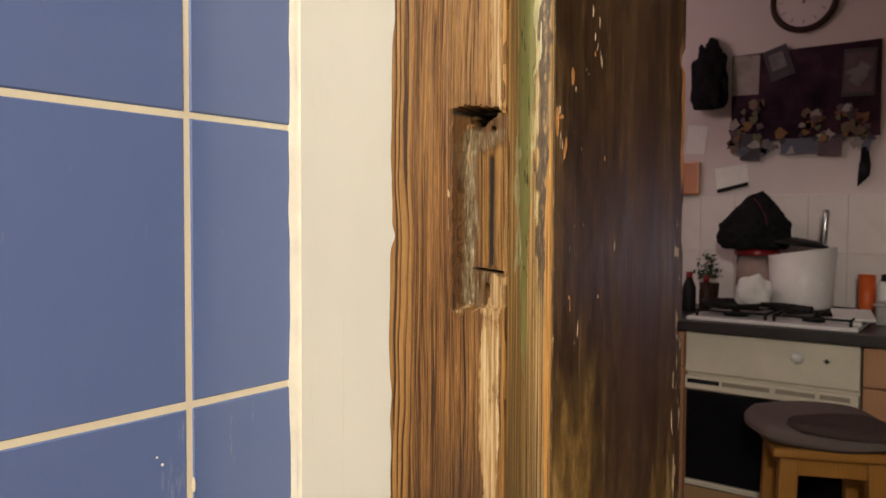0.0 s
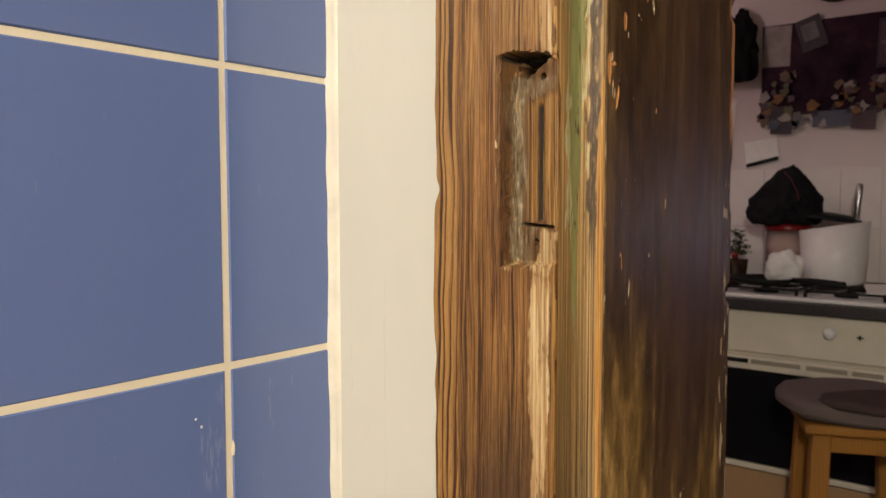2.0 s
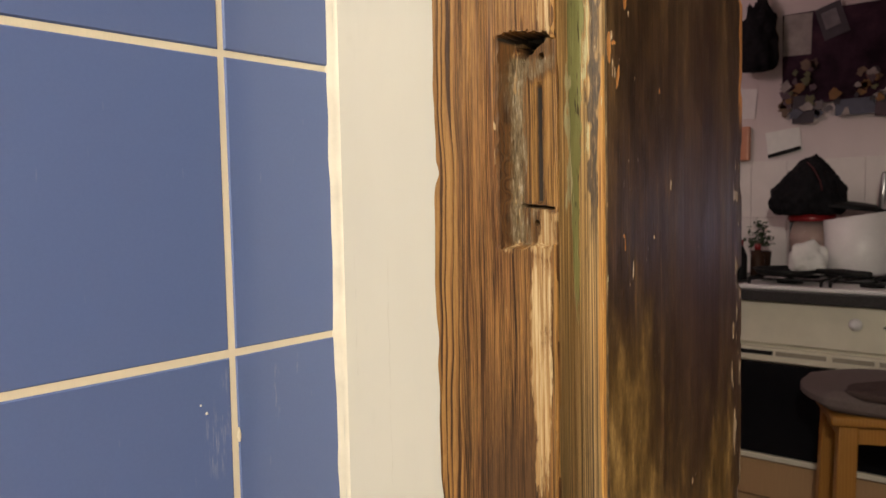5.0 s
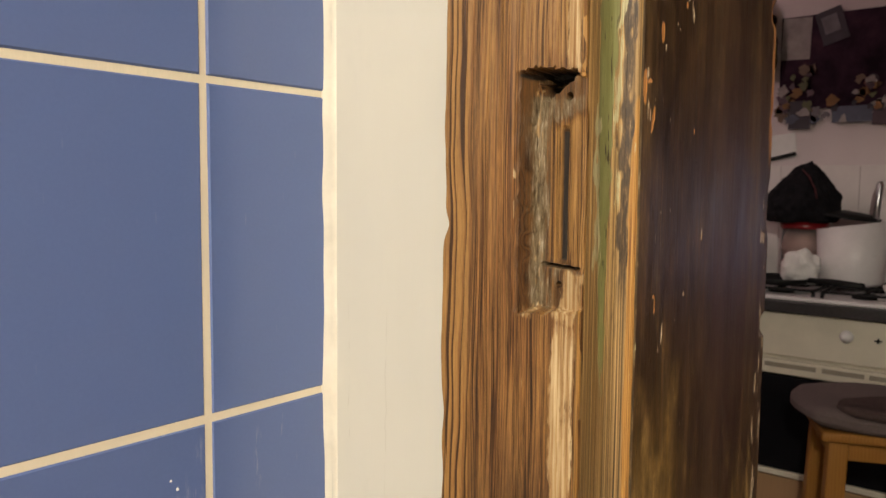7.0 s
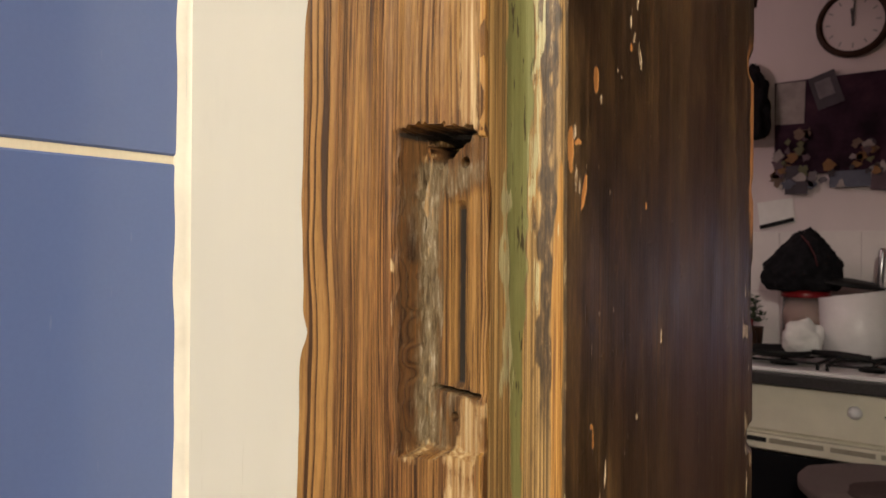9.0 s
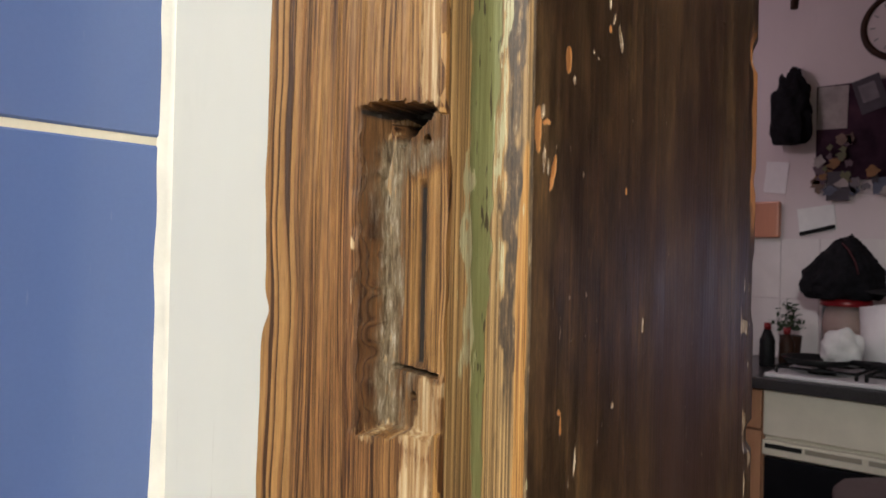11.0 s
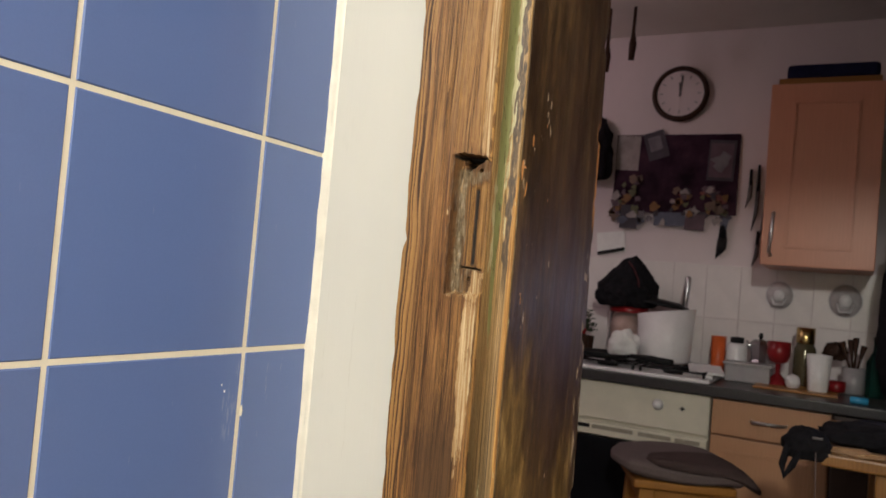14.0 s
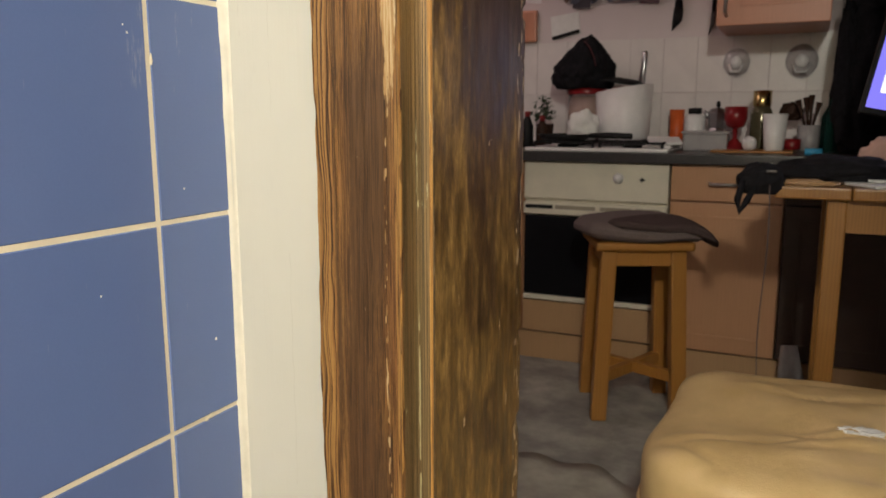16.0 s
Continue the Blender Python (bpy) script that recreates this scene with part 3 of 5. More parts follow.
def front_board():
    z = np.concatenate([np.linspace(0.0, 0.45, 20)[:-1], np.linspace(0.45, 1.20, 420)[:-1], np.linspace(1.20, 1.38, 271)[:-1], np.linspace(1.38, 1.85, 200)[:-1], np.linspace(1.85, 2.05, 8)])
    s = np.concatenate([[0.0], np.linspace(0.0, 0.46, 36), np.linspace(0.465, 0.64, 44), np.linspace(0.647, 1.0, 56)])
    share, Z = np.meshgrid(s, z)
    edge = (field2(z * 55, z * 0, 11) - 0.5) * 0.0016 + (field2(z * 9, z * 0, 12) - 0.5) * 0.003 - 0.002 * np.exp(-((z - 1.272) / 0.006) ** 2)
    left, right = -0.2475 - edge[:, None] * 1.0, -0.180
    X = left + (right - left) * share
    S = (X + 0.245) / 0.065
    Y = 0.5018 + (0.537 - 0.5018) * (X + 0.2475) / (right + 0.2475)
    front = Y.copy()
    Y[:, 0] = 0.545
    S[:, 0] = -0.04
    jag = (field2(S * 15, Z * 60, 21) - 0.5)
    jz = jag * 0.004
    js = (field2(S * 6, Z * 70, 22) - 0.5) * 0.012 + (field2(S * 9, Z * 260, 25) - 0.5) * 0.012
    zt, zb = 1.3555, 1.2245
    # the keep's seat: a level floor cut into the sloping face, deep on one side and running out at the corner
    rows_in = band(Z + jz, zb, zt, 0.002)
    inside = rows_in * np.clip((S + js - 0.520) / 0.030, 0, 1)
    full = np.maximum(0.5385 - front, 0.0012)
    D = inside * full
    lip = rows_in * band(S + js, 0.485, 0.525, 0.015)
    D += lip * 0.0012 * (0.3 + field2(S * 20, Z * 120, 23))
    wall = rows_in * band(S + js, 0.515, 0.580, 0.012)
    D += wall * (field2(S * 90, Z * 160, 31) - 0.5) * 0.0035
    ridge = rows_in * band(S + js * 0.7, 0.545, 0.625, 0.02)
    D -= ridge * (0.0012 + 0.0022 * field2(S * 60, Z * 110, 32))
    seat = band(Z, zb, 1.2475, 0.002) * band(S, 0.60, 1.1, 0.03)
    D -= seat * inside * 0.0007
    pocket = band(Z + jz * 1.5, 1.2495, 1.3300, 0.006) * band(S + js * 0.5, 0.675, 1.1, 0.03)
    D += pocket * inside * 0.0005
    slot = band(Z + jz, 1.2505, 1.3265, 0.003) * band(S + js * 0.35, 0.775, 0.842, 0.012)
    D += slot * 0.0022
    slit = band(Z - (S - 0.8) * -0.0055, 1.2482, 1.2495, 0.0008) * band(S, 0.62, 0.965, 0.02)
    D += slit * 0.006
    tri = np.clip((zt - Z) / 0.0135, 0, 2)
    fuzz = field2(S * 55, Z * 420, 24) - 0.5
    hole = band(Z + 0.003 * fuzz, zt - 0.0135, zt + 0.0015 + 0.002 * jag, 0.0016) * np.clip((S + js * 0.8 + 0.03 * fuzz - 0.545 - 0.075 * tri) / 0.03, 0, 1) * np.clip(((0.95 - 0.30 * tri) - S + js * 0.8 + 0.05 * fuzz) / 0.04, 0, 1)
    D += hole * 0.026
    for hs, hz, r in ((0.846, 1.3435, 0.0019), (0.785, 1.2385, 0.0015)):
        rr = np.sqrt(((S - hs) * 0.065) ** 2 + (Z - hz) ** 2)
        D += 0.012 * np.clip((r - rr) / 0.0006 + 0.5, 0, 1)
    # worn corner and grain relief
    D += 0.0016 * np.clip((S - 0.97) / 0.03, 0, 1) * (0.4 + field2(Z * 60, S * 0, 41))
    D += (field2(S * 26 + 2.0 * field2(S * 3, Z * 4, 42), Z * 6, 43) - 0.5) * 0.0006
    groove = band(S + 0.02 * np.sin(Z * 9), 0.805, 0.835, 0.02) * band(Z, 0.2, 1.08, 0.08)
    D += groove * (0.0005 + 0.0022 * field2(S * 0 + 1, Z * 45, 44))
    Y[:, 1:] += D[:, 1:]
    big = field2(S * 4, Z * 5, 51)
    torn = field2(S * 34, Z * 55, 50)
    low_strip = band(S + js * 0.9, 0.795 + 0.018 * np.sin(Z * 31), 0.950 + 0.02 * np.sin(Z * 17), 0.05) * band(Z, 1.045, 1.224, 0.04) * (0.36 + 0.50 * field2(S * 9, Z * 30, 52))
    up_strip = band(S + js * 0.5, 0.86, 0.975, 0.04) * band(Z, 1.352, 1.62, 0.03) * (0.48 + 0.50 * field2(S * 9, Z * 16, 53))
    crumbs = band(Z + jz, 1.2195, 1.2285, 0.005) * band(S, 0.49, 0.96, 0.05) * (0.05 + 0.62 * field2(S * 26, Z * 320, 54))
    seat_pale = band(Z + jz, 1.2235, 1.2475, 0.005) * band(S + js * 1.6, 0.815, 1.02, 0.08) * (0.42 + 0.5 * field2(S * 22, Z * 160, 55))
    ridge_pale = ridge * np.clip(field2(S * 80, Z * 130, 56) * 1.8 - 0.95, 0, 1)
    flakes = (groove + 0.3 * band(S, 0.8, 0.86, 0.02) * band(Z, 0.2, 1.1, 0.05)) * np.clip(field2(S * 48, Z * 150, 57) * 3.0 - 1.45, 0, 1)
    spots = np.clip(field2(S * 30, Z * 70, 58) * 6 - 5.45, 0, 1) * 0.8
    rim = rows_in * band(S + js * 1.5, 0.470, 0.500, 0.015) * np.clip(field2(S * 60, Z * 130, 61) * 3 - 2.0, 0, 0.8)
    pale = np.clip(low_strip + up_strip + crumbs + seat_pale + ridge_pale + flakes + spots + rim, 0, 1)
    floor_grey = inside * (1 - pocket) * band(S, 0.60, 1.0, 0.06) * (0.24 + 0.42 * field2(S * 12, Z * 60, 62))
    grey = np.clip(ridge * (0.75 + 0.4 * field2(S * 30, Z * 60, 60)) + floor_grey + rows_in * band(S + js, 0.515, 0.57, 0.02) * (0.14 + 0.28 * field2(S * 18, Z * 40, 63)), 0, 1) * np.clip((zt - 0.008 - Z) / 0.006, 0, 1)
    grey *= 1 - seat_pale
    low_dark = band(S + 0.12 * (field2(S * 5, Z * 9, 73) - 0.5), 0.27, 0.84, 0.22) * np.clip((1.20 - Z) / 0.13, 0, 1) * (0.58 + 0.62 * big)
    seam = 0.62 * band(S + js * 0.8 + 0.012 * np.sin(Z * 21), 0.165, 0.215, 0.03) * (0.5 + 0.7 * field2(S * 2, Z * 5, 59))
    # last terms: dark slit and slot, plus shade painted into the hole and roof edge
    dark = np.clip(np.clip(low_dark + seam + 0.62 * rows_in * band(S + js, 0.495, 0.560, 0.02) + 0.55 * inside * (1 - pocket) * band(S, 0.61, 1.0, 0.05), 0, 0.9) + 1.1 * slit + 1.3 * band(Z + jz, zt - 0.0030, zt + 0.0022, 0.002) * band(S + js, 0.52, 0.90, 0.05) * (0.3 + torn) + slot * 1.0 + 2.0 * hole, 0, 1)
    orange = np.clip(pocket * 0.72 * inside * (0.6 + 0.5 * torn) + band(S, 0.8, 1.0, 0.04) * band(Z, 1.36, 1.8, 0.05) * 0.66 + band(S, 0.50, 0.84, 0.08) * band(Z, 1.36, 1.9, 0.03) * 0.44 + band(S, 0.34, 0.52, 0.08) * band(Z, 1.12, 1.30, 0.10) * 0.34 + band(S, -0.1, 0.16, 0.05) * 0.50 + band(S, 0.925, 0.975, 0.02) * band(Z, 0.3, 1.06, 0.05) * 0.75, 0, 1)
    return X, Y, {"z": Z, "wear_shade": (pale, grey, dark, orange)}


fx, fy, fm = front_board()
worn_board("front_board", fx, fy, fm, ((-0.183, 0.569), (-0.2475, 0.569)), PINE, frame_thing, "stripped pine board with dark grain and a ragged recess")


def along(points, n):
    """Points along a polyline at n even steps, as arrays."""
    p = np.array(points, float)
    d = np.concatenate([[0], np.cumsum(np.hypot(*(p[1:] - p[:-1]).T))])
    u = np.linspace(0, d[-1], n)
    return u / d[-1], np.interp(u, d, p[:, 0]), np.interp(u, d, p[:, 1])


def moulding():
    u, px, py = along(((-0.1815, 0.536), (-0.180, 0.538), (-0.1800, 0.560), (-0.1788, 0.5665), (-0.1755, 0.5715), (-0.1710, 0.5740), (-0.1675, 0.5755), (-0.1655, 0.5785)), 64)
    z = np.concatenate([np.linspace(0, 0.45, 16)[:-1], np.linspace(0.45, 1.85, 760)[:-1], np.linspace(1.85, 2.05, 8)])
    U, Z = np.meshgrid(u, z)
    chip = np.clip(field2(U * 12, Z * 46, 61) * 2.4 - 1.35, 0, 1) * band(U, 0.02, 0.14, 0.06)
    X = np.interp(U, u, px) - chip * 0.0016 + (field2(U * 14, Z * 8, 62) - 0.5) * 0.0006
    Y = np.interp(U, u, py) + (field2(U * 6, Z * 30, 63) - 0.5) * 0.0009
    # the cut of the keep runs out over the corner
    Y = np.where(band(Z, 1.2255, 1.3535, 0.001) > 0.5, np.maximum(Y, 0.5415), Y)
    jag = field2(U * 20, Z * 110, 64) - 0.5
    climb = np.clip((Z - 1.22) / 0.16, 0, 1)
    green = band(U + jag * 0.05, 0.445 - 0.09 * climb, 0.585 + 0.11 * climb, 0.05) * np.clip((Z - 1.115 - 0.06 * field2(U * 22, Z * 3, 75)) / 0.06, 0, 1) * (0.62 + 0.38 * field2(U * 7, Z * 9, 65))
    cream = (band(U + jag * 0.10, 0.665 + 0.03 * climb, 0.735 + 0.05 * np.clip((Z - 1.385) / 0.01, 0, 1), 0.04) * np.clip((Z - 1.265) / 0.05, 0, 1) * (0.30 + 0.75 * field2(U * 5, Z * 22, 66))
             + band(U + jag * 0.16, 0.325, 0.420, 0.05) * band(Z, 1.235, 1.345, 0.03) * (0.20 + 0.80 * field2(U * 9, Z * 26, 67))
             + band(U, 0.655, 0.690, 0.02) * band(Z, 0.2, 0.86, 0.04) * 0.95 * (field2(U * 2, Z * 30, 68) > 0.25)
             + band(U + jag * 0.1, 0.60, 0.68, 0.05) * band(Z, 0.90, 1.05, 0.04) * 0.45 * field2(U * 5, Z * 20, 76)
             + np.clip(field2(U * 13, Z * 60, 69) * 6 - 5.25, 0, 1) * 0.8)
    dark = band(U + jag * 0.12, 0.735, 0.90, 0.05) * (0.45 + 0.7 * field2(U * 5, Z * 14, 70)) * np.clip((Z - 1.16) / 0.08, 0.25, 1) + chip * 0.3 + 0.9 * band(U, 0.968, 1.1, 0.012) + 0.35 * band(U, 0.60, 0.74, 0.04) * band(Z, 1.0, 1.27, 0.06) * field2(U * 6, Z * 9, 74)
    low = np.clip((1.352 - Z) / 0.012, 0, 1)
    orange = low * band(U + jag * 0.012, 0.862 + 0.05 * np.clip((Z - 1.29) / 0.05, 0, 1) + 0.03 * np.clip((1.15 - Z) / 0.1, 0, 1), 0.962, 0.02) * (0.72 + 0.35 * field2(U * 2, Z * 10, 71)) + band(U, 0.0, 0.10, 0.03) * 0.6 + 0.75 * band(U + jag * 0.1, 0.705, 0.755, 0.03) * band(Z, 1.275, 1.37, 0.015) * field2(U * 4, Z * 30, 77)
    return X, Y, {"z": Z, "wear_shade": tuple(np.clip(m, 0, 1) for m in (green, cream, dark, orange))}


mx, my, mm = moulding()
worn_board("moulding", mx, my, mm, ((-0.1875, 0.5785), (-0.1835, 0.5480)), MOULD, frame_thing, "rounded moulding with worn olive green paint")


def lining():
    _, px, py = along(((-0.1656, 0.5787), (-0.1650, 0.60), (-0.1660, 0.66), (-0.1685, 0.76), (-0.1715, 0.835), (-0.1740, 0.855), (-0.1785, 0.867), (-0.1860, 0.8735), (-0.197, 0.8755)), 400)
    u = np.concatenate([np.linspace(0, 0.28, 130)[:-1], np.linspace(0.28, 0.76, 80)[:-1], np.linspace(0.76, 1.0, 50)])
    z = np.concatenate([np.linspace(0, 0.5, 16)[:-1], np.linspace(0.5, 1.16, 330)[:-1], np.linspace(1.16, 1.45, 330)[:-1], np.linspace(1.45, 1.9, 90)[:-1], np.linspace(1.9, 2.05, 8)])
    U, Z = np.meshgrid(u, z)
    edge_bite = np.clip((field2(Z * 34, U * 3, 82) - 0.62) * 5, 0, 1) * band(U, 0.84, 1.0, 0.06)
    X = np.interp(U, np.linspace(0, 1, 400), px) - edge_bite * 0.003 + (field2(U * 22, Z * 5, 83) - 0.5) * 0.0008
    Y = np.interp(U, np.linspace(0, 1, 400), py) - edge_bite * 0.002
    jag = field2(U * 30, Z * 60, 84) - 0.5
    tall = field2(U * 9 + 0.8 * field2(U * 4, Z * 7, 92), Z * 9, 85)
    down = np.clip((1.16 - Z) / 0.14, 0, 1)
    tan = (band(U + jag * 0.05, -0.1, 0.24, 0.08) * np.clip((1.24 - Z) / 0.12, 0, 1) * (0.25 + 0.60 * tall)
           + np.clip(field2(U * 7 + Z * 2, Z * 13, 86) * 2.6 - 1.05, 0, 1) * np.clip((1.06 - Z) / 0.14, 0, 1) * 0.85
           + 0.9 * np.exp(-((U - 0.68) / 0.09) ** 2 - ((Z - 0.985) / 0.06) ** 2) * tall
           + down * (0.16 + 0.28 * tall) + 0.20 * band(U, 0.20, 0.30, 0.05) * np.clip((Z - 1.36) / 0.05, 0, 1))

    def shard(u0, z0, half, tall_by, lean=0.0):
        """1 on a torn patch: place along the board and up it, half width and half height in metres."""
        across, up = (U - u0) * 0.313 - lean * (Z - z0), Z - z0
        return np.clip(1.25 - ((across / half) ** 2 + (up / tall_by) ** 2) + 1.6 * jag + 0.8 * (field2(U * 140, Z * 420, 94) - 0.5), 0, 1)
    bare = sum(shard(*k) for k in ((0.082, 1.386, 0.0024, 0.0062), (0.046, 1.334, 0.0017, 0.0085, 0.22), (0.030, 1.3555, 0.0034, 0.0022, 0.5), (0.078, 1.2215, 0.0012, 0.0065), (0.073, 1.2275, 0.0026, 0.0022), (0.26, 1.331, 0.0012, 0.0022), (0.010, 1.352, 0.0024, 0.010), (0.20, 1.408, 0.002, 0.003)))
    cream_bits = sum(shard(*k) for k in ((0.098, 1.3775, 0.0009, 0.0022), (0.165, 1.392, 0.0022, 0.0020), (0.150, 1.394, 0.0010, 0.0016), (0.198, 1.4205, 0.0012, 0.0035), (0.212, 1.4145, 0.0016, 0.0042, 0.3), (0.232, 1.4065, 0.0018, 0.0060, -0.3), (0.222, 1.433, 0.0012, 0.004), (0.185, 1.440, 0.0015, 0.005),
                                                 (0.024, 1.340, 0.0012, 0.0065), (0.034, 1.3365, 0.0009, 0.0045), (0.020, 1.3595, 0.0012, 0.004), (0.118, 1.203, 0.0010, 0.0075, 0.1), (0.102, 1.194, 0.0011, 0.0045), (0.225, 1.2245, 0.0012, 0.0016), (0.195, 1.2165, 0.0009, 0.0022), (0.33, 1.262, 0.0008, 0.0035),
                                                 (0.82, 1.190, 0.0018, 0.013), (0.80, 1.128, 0.0026, 0.010), (0.79, 1.092, 0.0022, 0.012), (0.81, 1.035, 0.0022, 0.013), (0.47, 1.02, 0.0016, 0.0028), (0.49, 1.0235, 0.0009, 0.002), (0.24, 0.716, 0.0026, 0.0055), (0.69, 0.70, 0.0026, 0.012), (0.19, 0.86, 0.0010, 0.008), (0.60, 0.80, 0.0012, 0.007)))
    rim = band(U, 0.79, 0.93, 0.03) * np.clip(field2(U * 60, Z * 75, 90) * 6 - 4.1, 0, 1) * np.clip((1.33 - Z) / 0.1, 0.2, 1)
    chips = cream_bits + rim + 0.6 * np.clip(field2(U * 110, Z * 170, 89) * 9 - 8.25, 0, 1)
    X -= 0.0005 * np.clip(bare + chips, 0, 1)
    purple = band(U, 0.3, 0.95, 0.3) * (0.3 + 0.8 * field2(U * 4, Z * 5, 91)) * band(Z, 0.9, 1.45, 0.3)
    orange = bare + band(U + jag * 0.03, 0.845, 0.90, 0.025) * band(Z, 1.31, 1.46, 0.05) * 0.62 * (0.5 + field2(U * 3, Z * 12, 93))
    return X, Y, {"z": Z, "wear_shade": tuple(np.clip(m, 0, 1) for m in (tan, chips, purple, orange))}


lx, ly, lm = lining()
worn_board("lining", lx, ly, lm, ((-0.203, 0.8755), (-0.203, 0.5787)), LINING, frame_thing, "dark varnished lining board with chips and bare patches")

# ---- kitchen: units along the back wall ----
FRONT = 3.02


def lever(parent, x0, x1, z, y, r=0.006):
    part("handle", tube(((x0, y, z), (x0 + 0.008, y - 0.028, z), (x1 - 0.008, y - 0.028, z), (x1, y, z)), r), STEEL, parent, "brushed steel bar handle", True)


def oven():
    t = thing("oven", (-0.63, 3.3, 0.0), "built-in oven with cream panel, black glass door", "oven")
    part("body", box(-0.93, -0.335, FRONT + 0.02, 3.58, 0.27, 0.862), ENAMEL, t)
    panel = part("control_panel", box(-0.93, -0.333, FRONT - 0.004, FRONT + 0.019, 0.705, 0.860, 0.004), ENAMEL, t, "cream enamel control panel")
    for kx in (-0.53,):
        k = lathe(0, 0, ((0.021, 0), (0.022, 0.006), (0.018, 0.012), (0.014, 0.026), (0.0, 0.028)), 20)
        part("knob", turned(Matrix.Translation((kx, FRONT - 0.003, 0.800)) @ Matrix.Rotation(pi / 2, 4, "X"), k), WHITEPLASTIC, panel, "white plastic knob", True)
    part("indicator", joined(box(-0.447, -0.425, FRONT - 0.008, FRONT - 0.003, 0.794, 0.799, 0.001), box(-0.439, -0.433, FRONT - 0.009, FRONT - 0.003, 0.788, 0.805, 0.001)), IRON, panel)
    vent = part("vent_strip", box(-0.93, -0.335, FRONT - 0.012, FRONT + 0.018, 0.640, 0.690, 0.005), ENAMEL, t, "cream vent strip with dark slots")
    for x0, x1, m in ((-0.92, -0.80, IRON), (-0.79, -0.62, VENTGREY), (-0.60, -0.47, VENTGREY), (-0.455, -0.36, VENTGREY)):
        part("slot", box(x0, x1, FRONT - 0.0135, FRONT - 0.010, 0.664, 0.680), m, vent)
    door = part("door", box(-0.925, -0.338, FRONT - 0.006, FRONT + 0.018, 0.292, 0.632, 0.004), BLACKGLASS, t, "black glass oven door")
    part("trim", box(-0.925, -0.345, FRONT - 0.012, FRONT + 0.012, 0.270, 0.290, 0.003), ENAMEL, door, "cream lower trim")
    return t


oven()


def base_cabinet(x0, x1, drawer, front, label, handle=True):
    t = thing("base_cabinet", ((x0 + x1) / 2, 3.3, 0), label, "cabinet", "kitchen units")
    part("body", box(x0, x1, FRONT + 0.021, 3.59, 0.12, 0.862), front, t)
    if drawer:
        d = part("drawer_front", box(x0 + 0.003, x1 - 0.003, FRONT, FRONT + 0.02, 0.722, 0.856, 0.004), front, t)
        if handle:
            lever(d, (x0 + x1) / 2 - 0.06, (x0 + x1) / 2 + 0.06, 0.79, FRONT)
    top = 0.716 if drawer else 0.856
    if top:
        door = part("door", box(x0 + 0.003, x1 - 0.003, FRONT, FRONT + 0.02, 0.126, top, 0.004), front, t)
        panel_frame(door, x0 + 0.05, x1 - 0.05, 0.18, top - 0.05, FRONT, front)
    return t


def panel_frame(door, x0, x1, z0, z1, y, material, w=0.012):
    """A raised bead round the sunk field of a door."""
    part("bead", joined(box(x0, x1, y - 0.004, y + 0.001, z0, z0 + w, 0.0015), box(x0, x1, y - 0.004, y + 0.001, z1 - w, z1, 0.0015),
                        box(x0, x0 + w, y - 0.004, y + 0.001, z0 + w, z1 - w, 0.0015), box(x1 - w, x1, y - 0.004, y + 0.001, z0 + w, z1 - w, 0.0015)), material, door)


base_cabinet(-0.328, 0.085, True, BASEFRONT, "tan beech base cabinet with drawer and door")
base_cabinet(0.090, 0.49, True, UNLIT, "base cabinet behind the table, its shade put into the colour")
base_cabinet(0.495, 0.90, True, UNLIT, "base cabinet behind the table, its shade put into the colour")
base_cabinet(-1.34, -0.935, True, BASEFRONT, "tan beech base cabinet beside the oven")
drawer_unit = thing("oven_base_unit", (-0.63, 3.3, 0.12), "tan beech drawer under the oven", "drawer", "kitchen units")
part("drawer_front", box(-0.93, -0.335, FRONT, FRONT + 0.02, 0.126, 0.262, 0.004), TANFRONT, drawer_unit)
part("drawer_box", box(-0.92, -0.345, FRONT + 0.021, 3.5, 0.13, 0.255), TANFRONT, drawer_unit)
single("plinth", box(-1.34, 0.9, FRONT + 0.012, FRONT + 0.03, 0.0, 0.117), TANFRONT, "tan beech plinth board under the units", "plinth")
single("worktop", box(-1.34, 0.9, 2.985, 3.597, 0.864, 0.904, 0.006, 3), WORKTOP, "dark speckled laminate worktop", "worktop")


def hob():
    t = thing("hob", (-0.63, 3.3, 0.904), "white enamel gas hob with black pan supports", "hob")
    part("plate", box(-0.93, -0.342, 3.012, 3.50, 0.9045, 0.919, 0.006, 3), WHITEPLASTIC, t, "white enamel hob plate")
    for cx, cy in ((-0.78, 3.14), (-0.50, 3.14), (-0.78, 3.37), (-0.50, 3.37)):
        part("burner", lathe(cx, cy, ((0.045, 0.9185), (0.045, 0.928), (0.03, 0.934), (0.0, 0.935)), 20), IRON, t)
    for x0 in (-0.90, -0.62):
        bars = [tube(((x0, 3.05 + 0.21 * k, 0.94), (x0 + 0.25, 3.05 + 0.21 * k, 0.94)), 0.005, 6) for k in range(3)]
        bars += [tube(((x0 + 0.125 * k, 3.05, 0.94), (x0 + 0.125 * k, 3.47, 0.94)), 0.005, 6) for k in range(3)]
        bars += [tube(((x0 + 0.25 * a, 3.05 + 0.42 * b, 0.918), (x0 + 0.25 * a, 3.05 + 0.42 * b, 0.945)), 0.006, 6) for a in (0, 1) for b in (0, 1)]
        for bar in bars:
            part("pan_bar", bar, IRON, t, "black iron pan support bar", True)


hob()


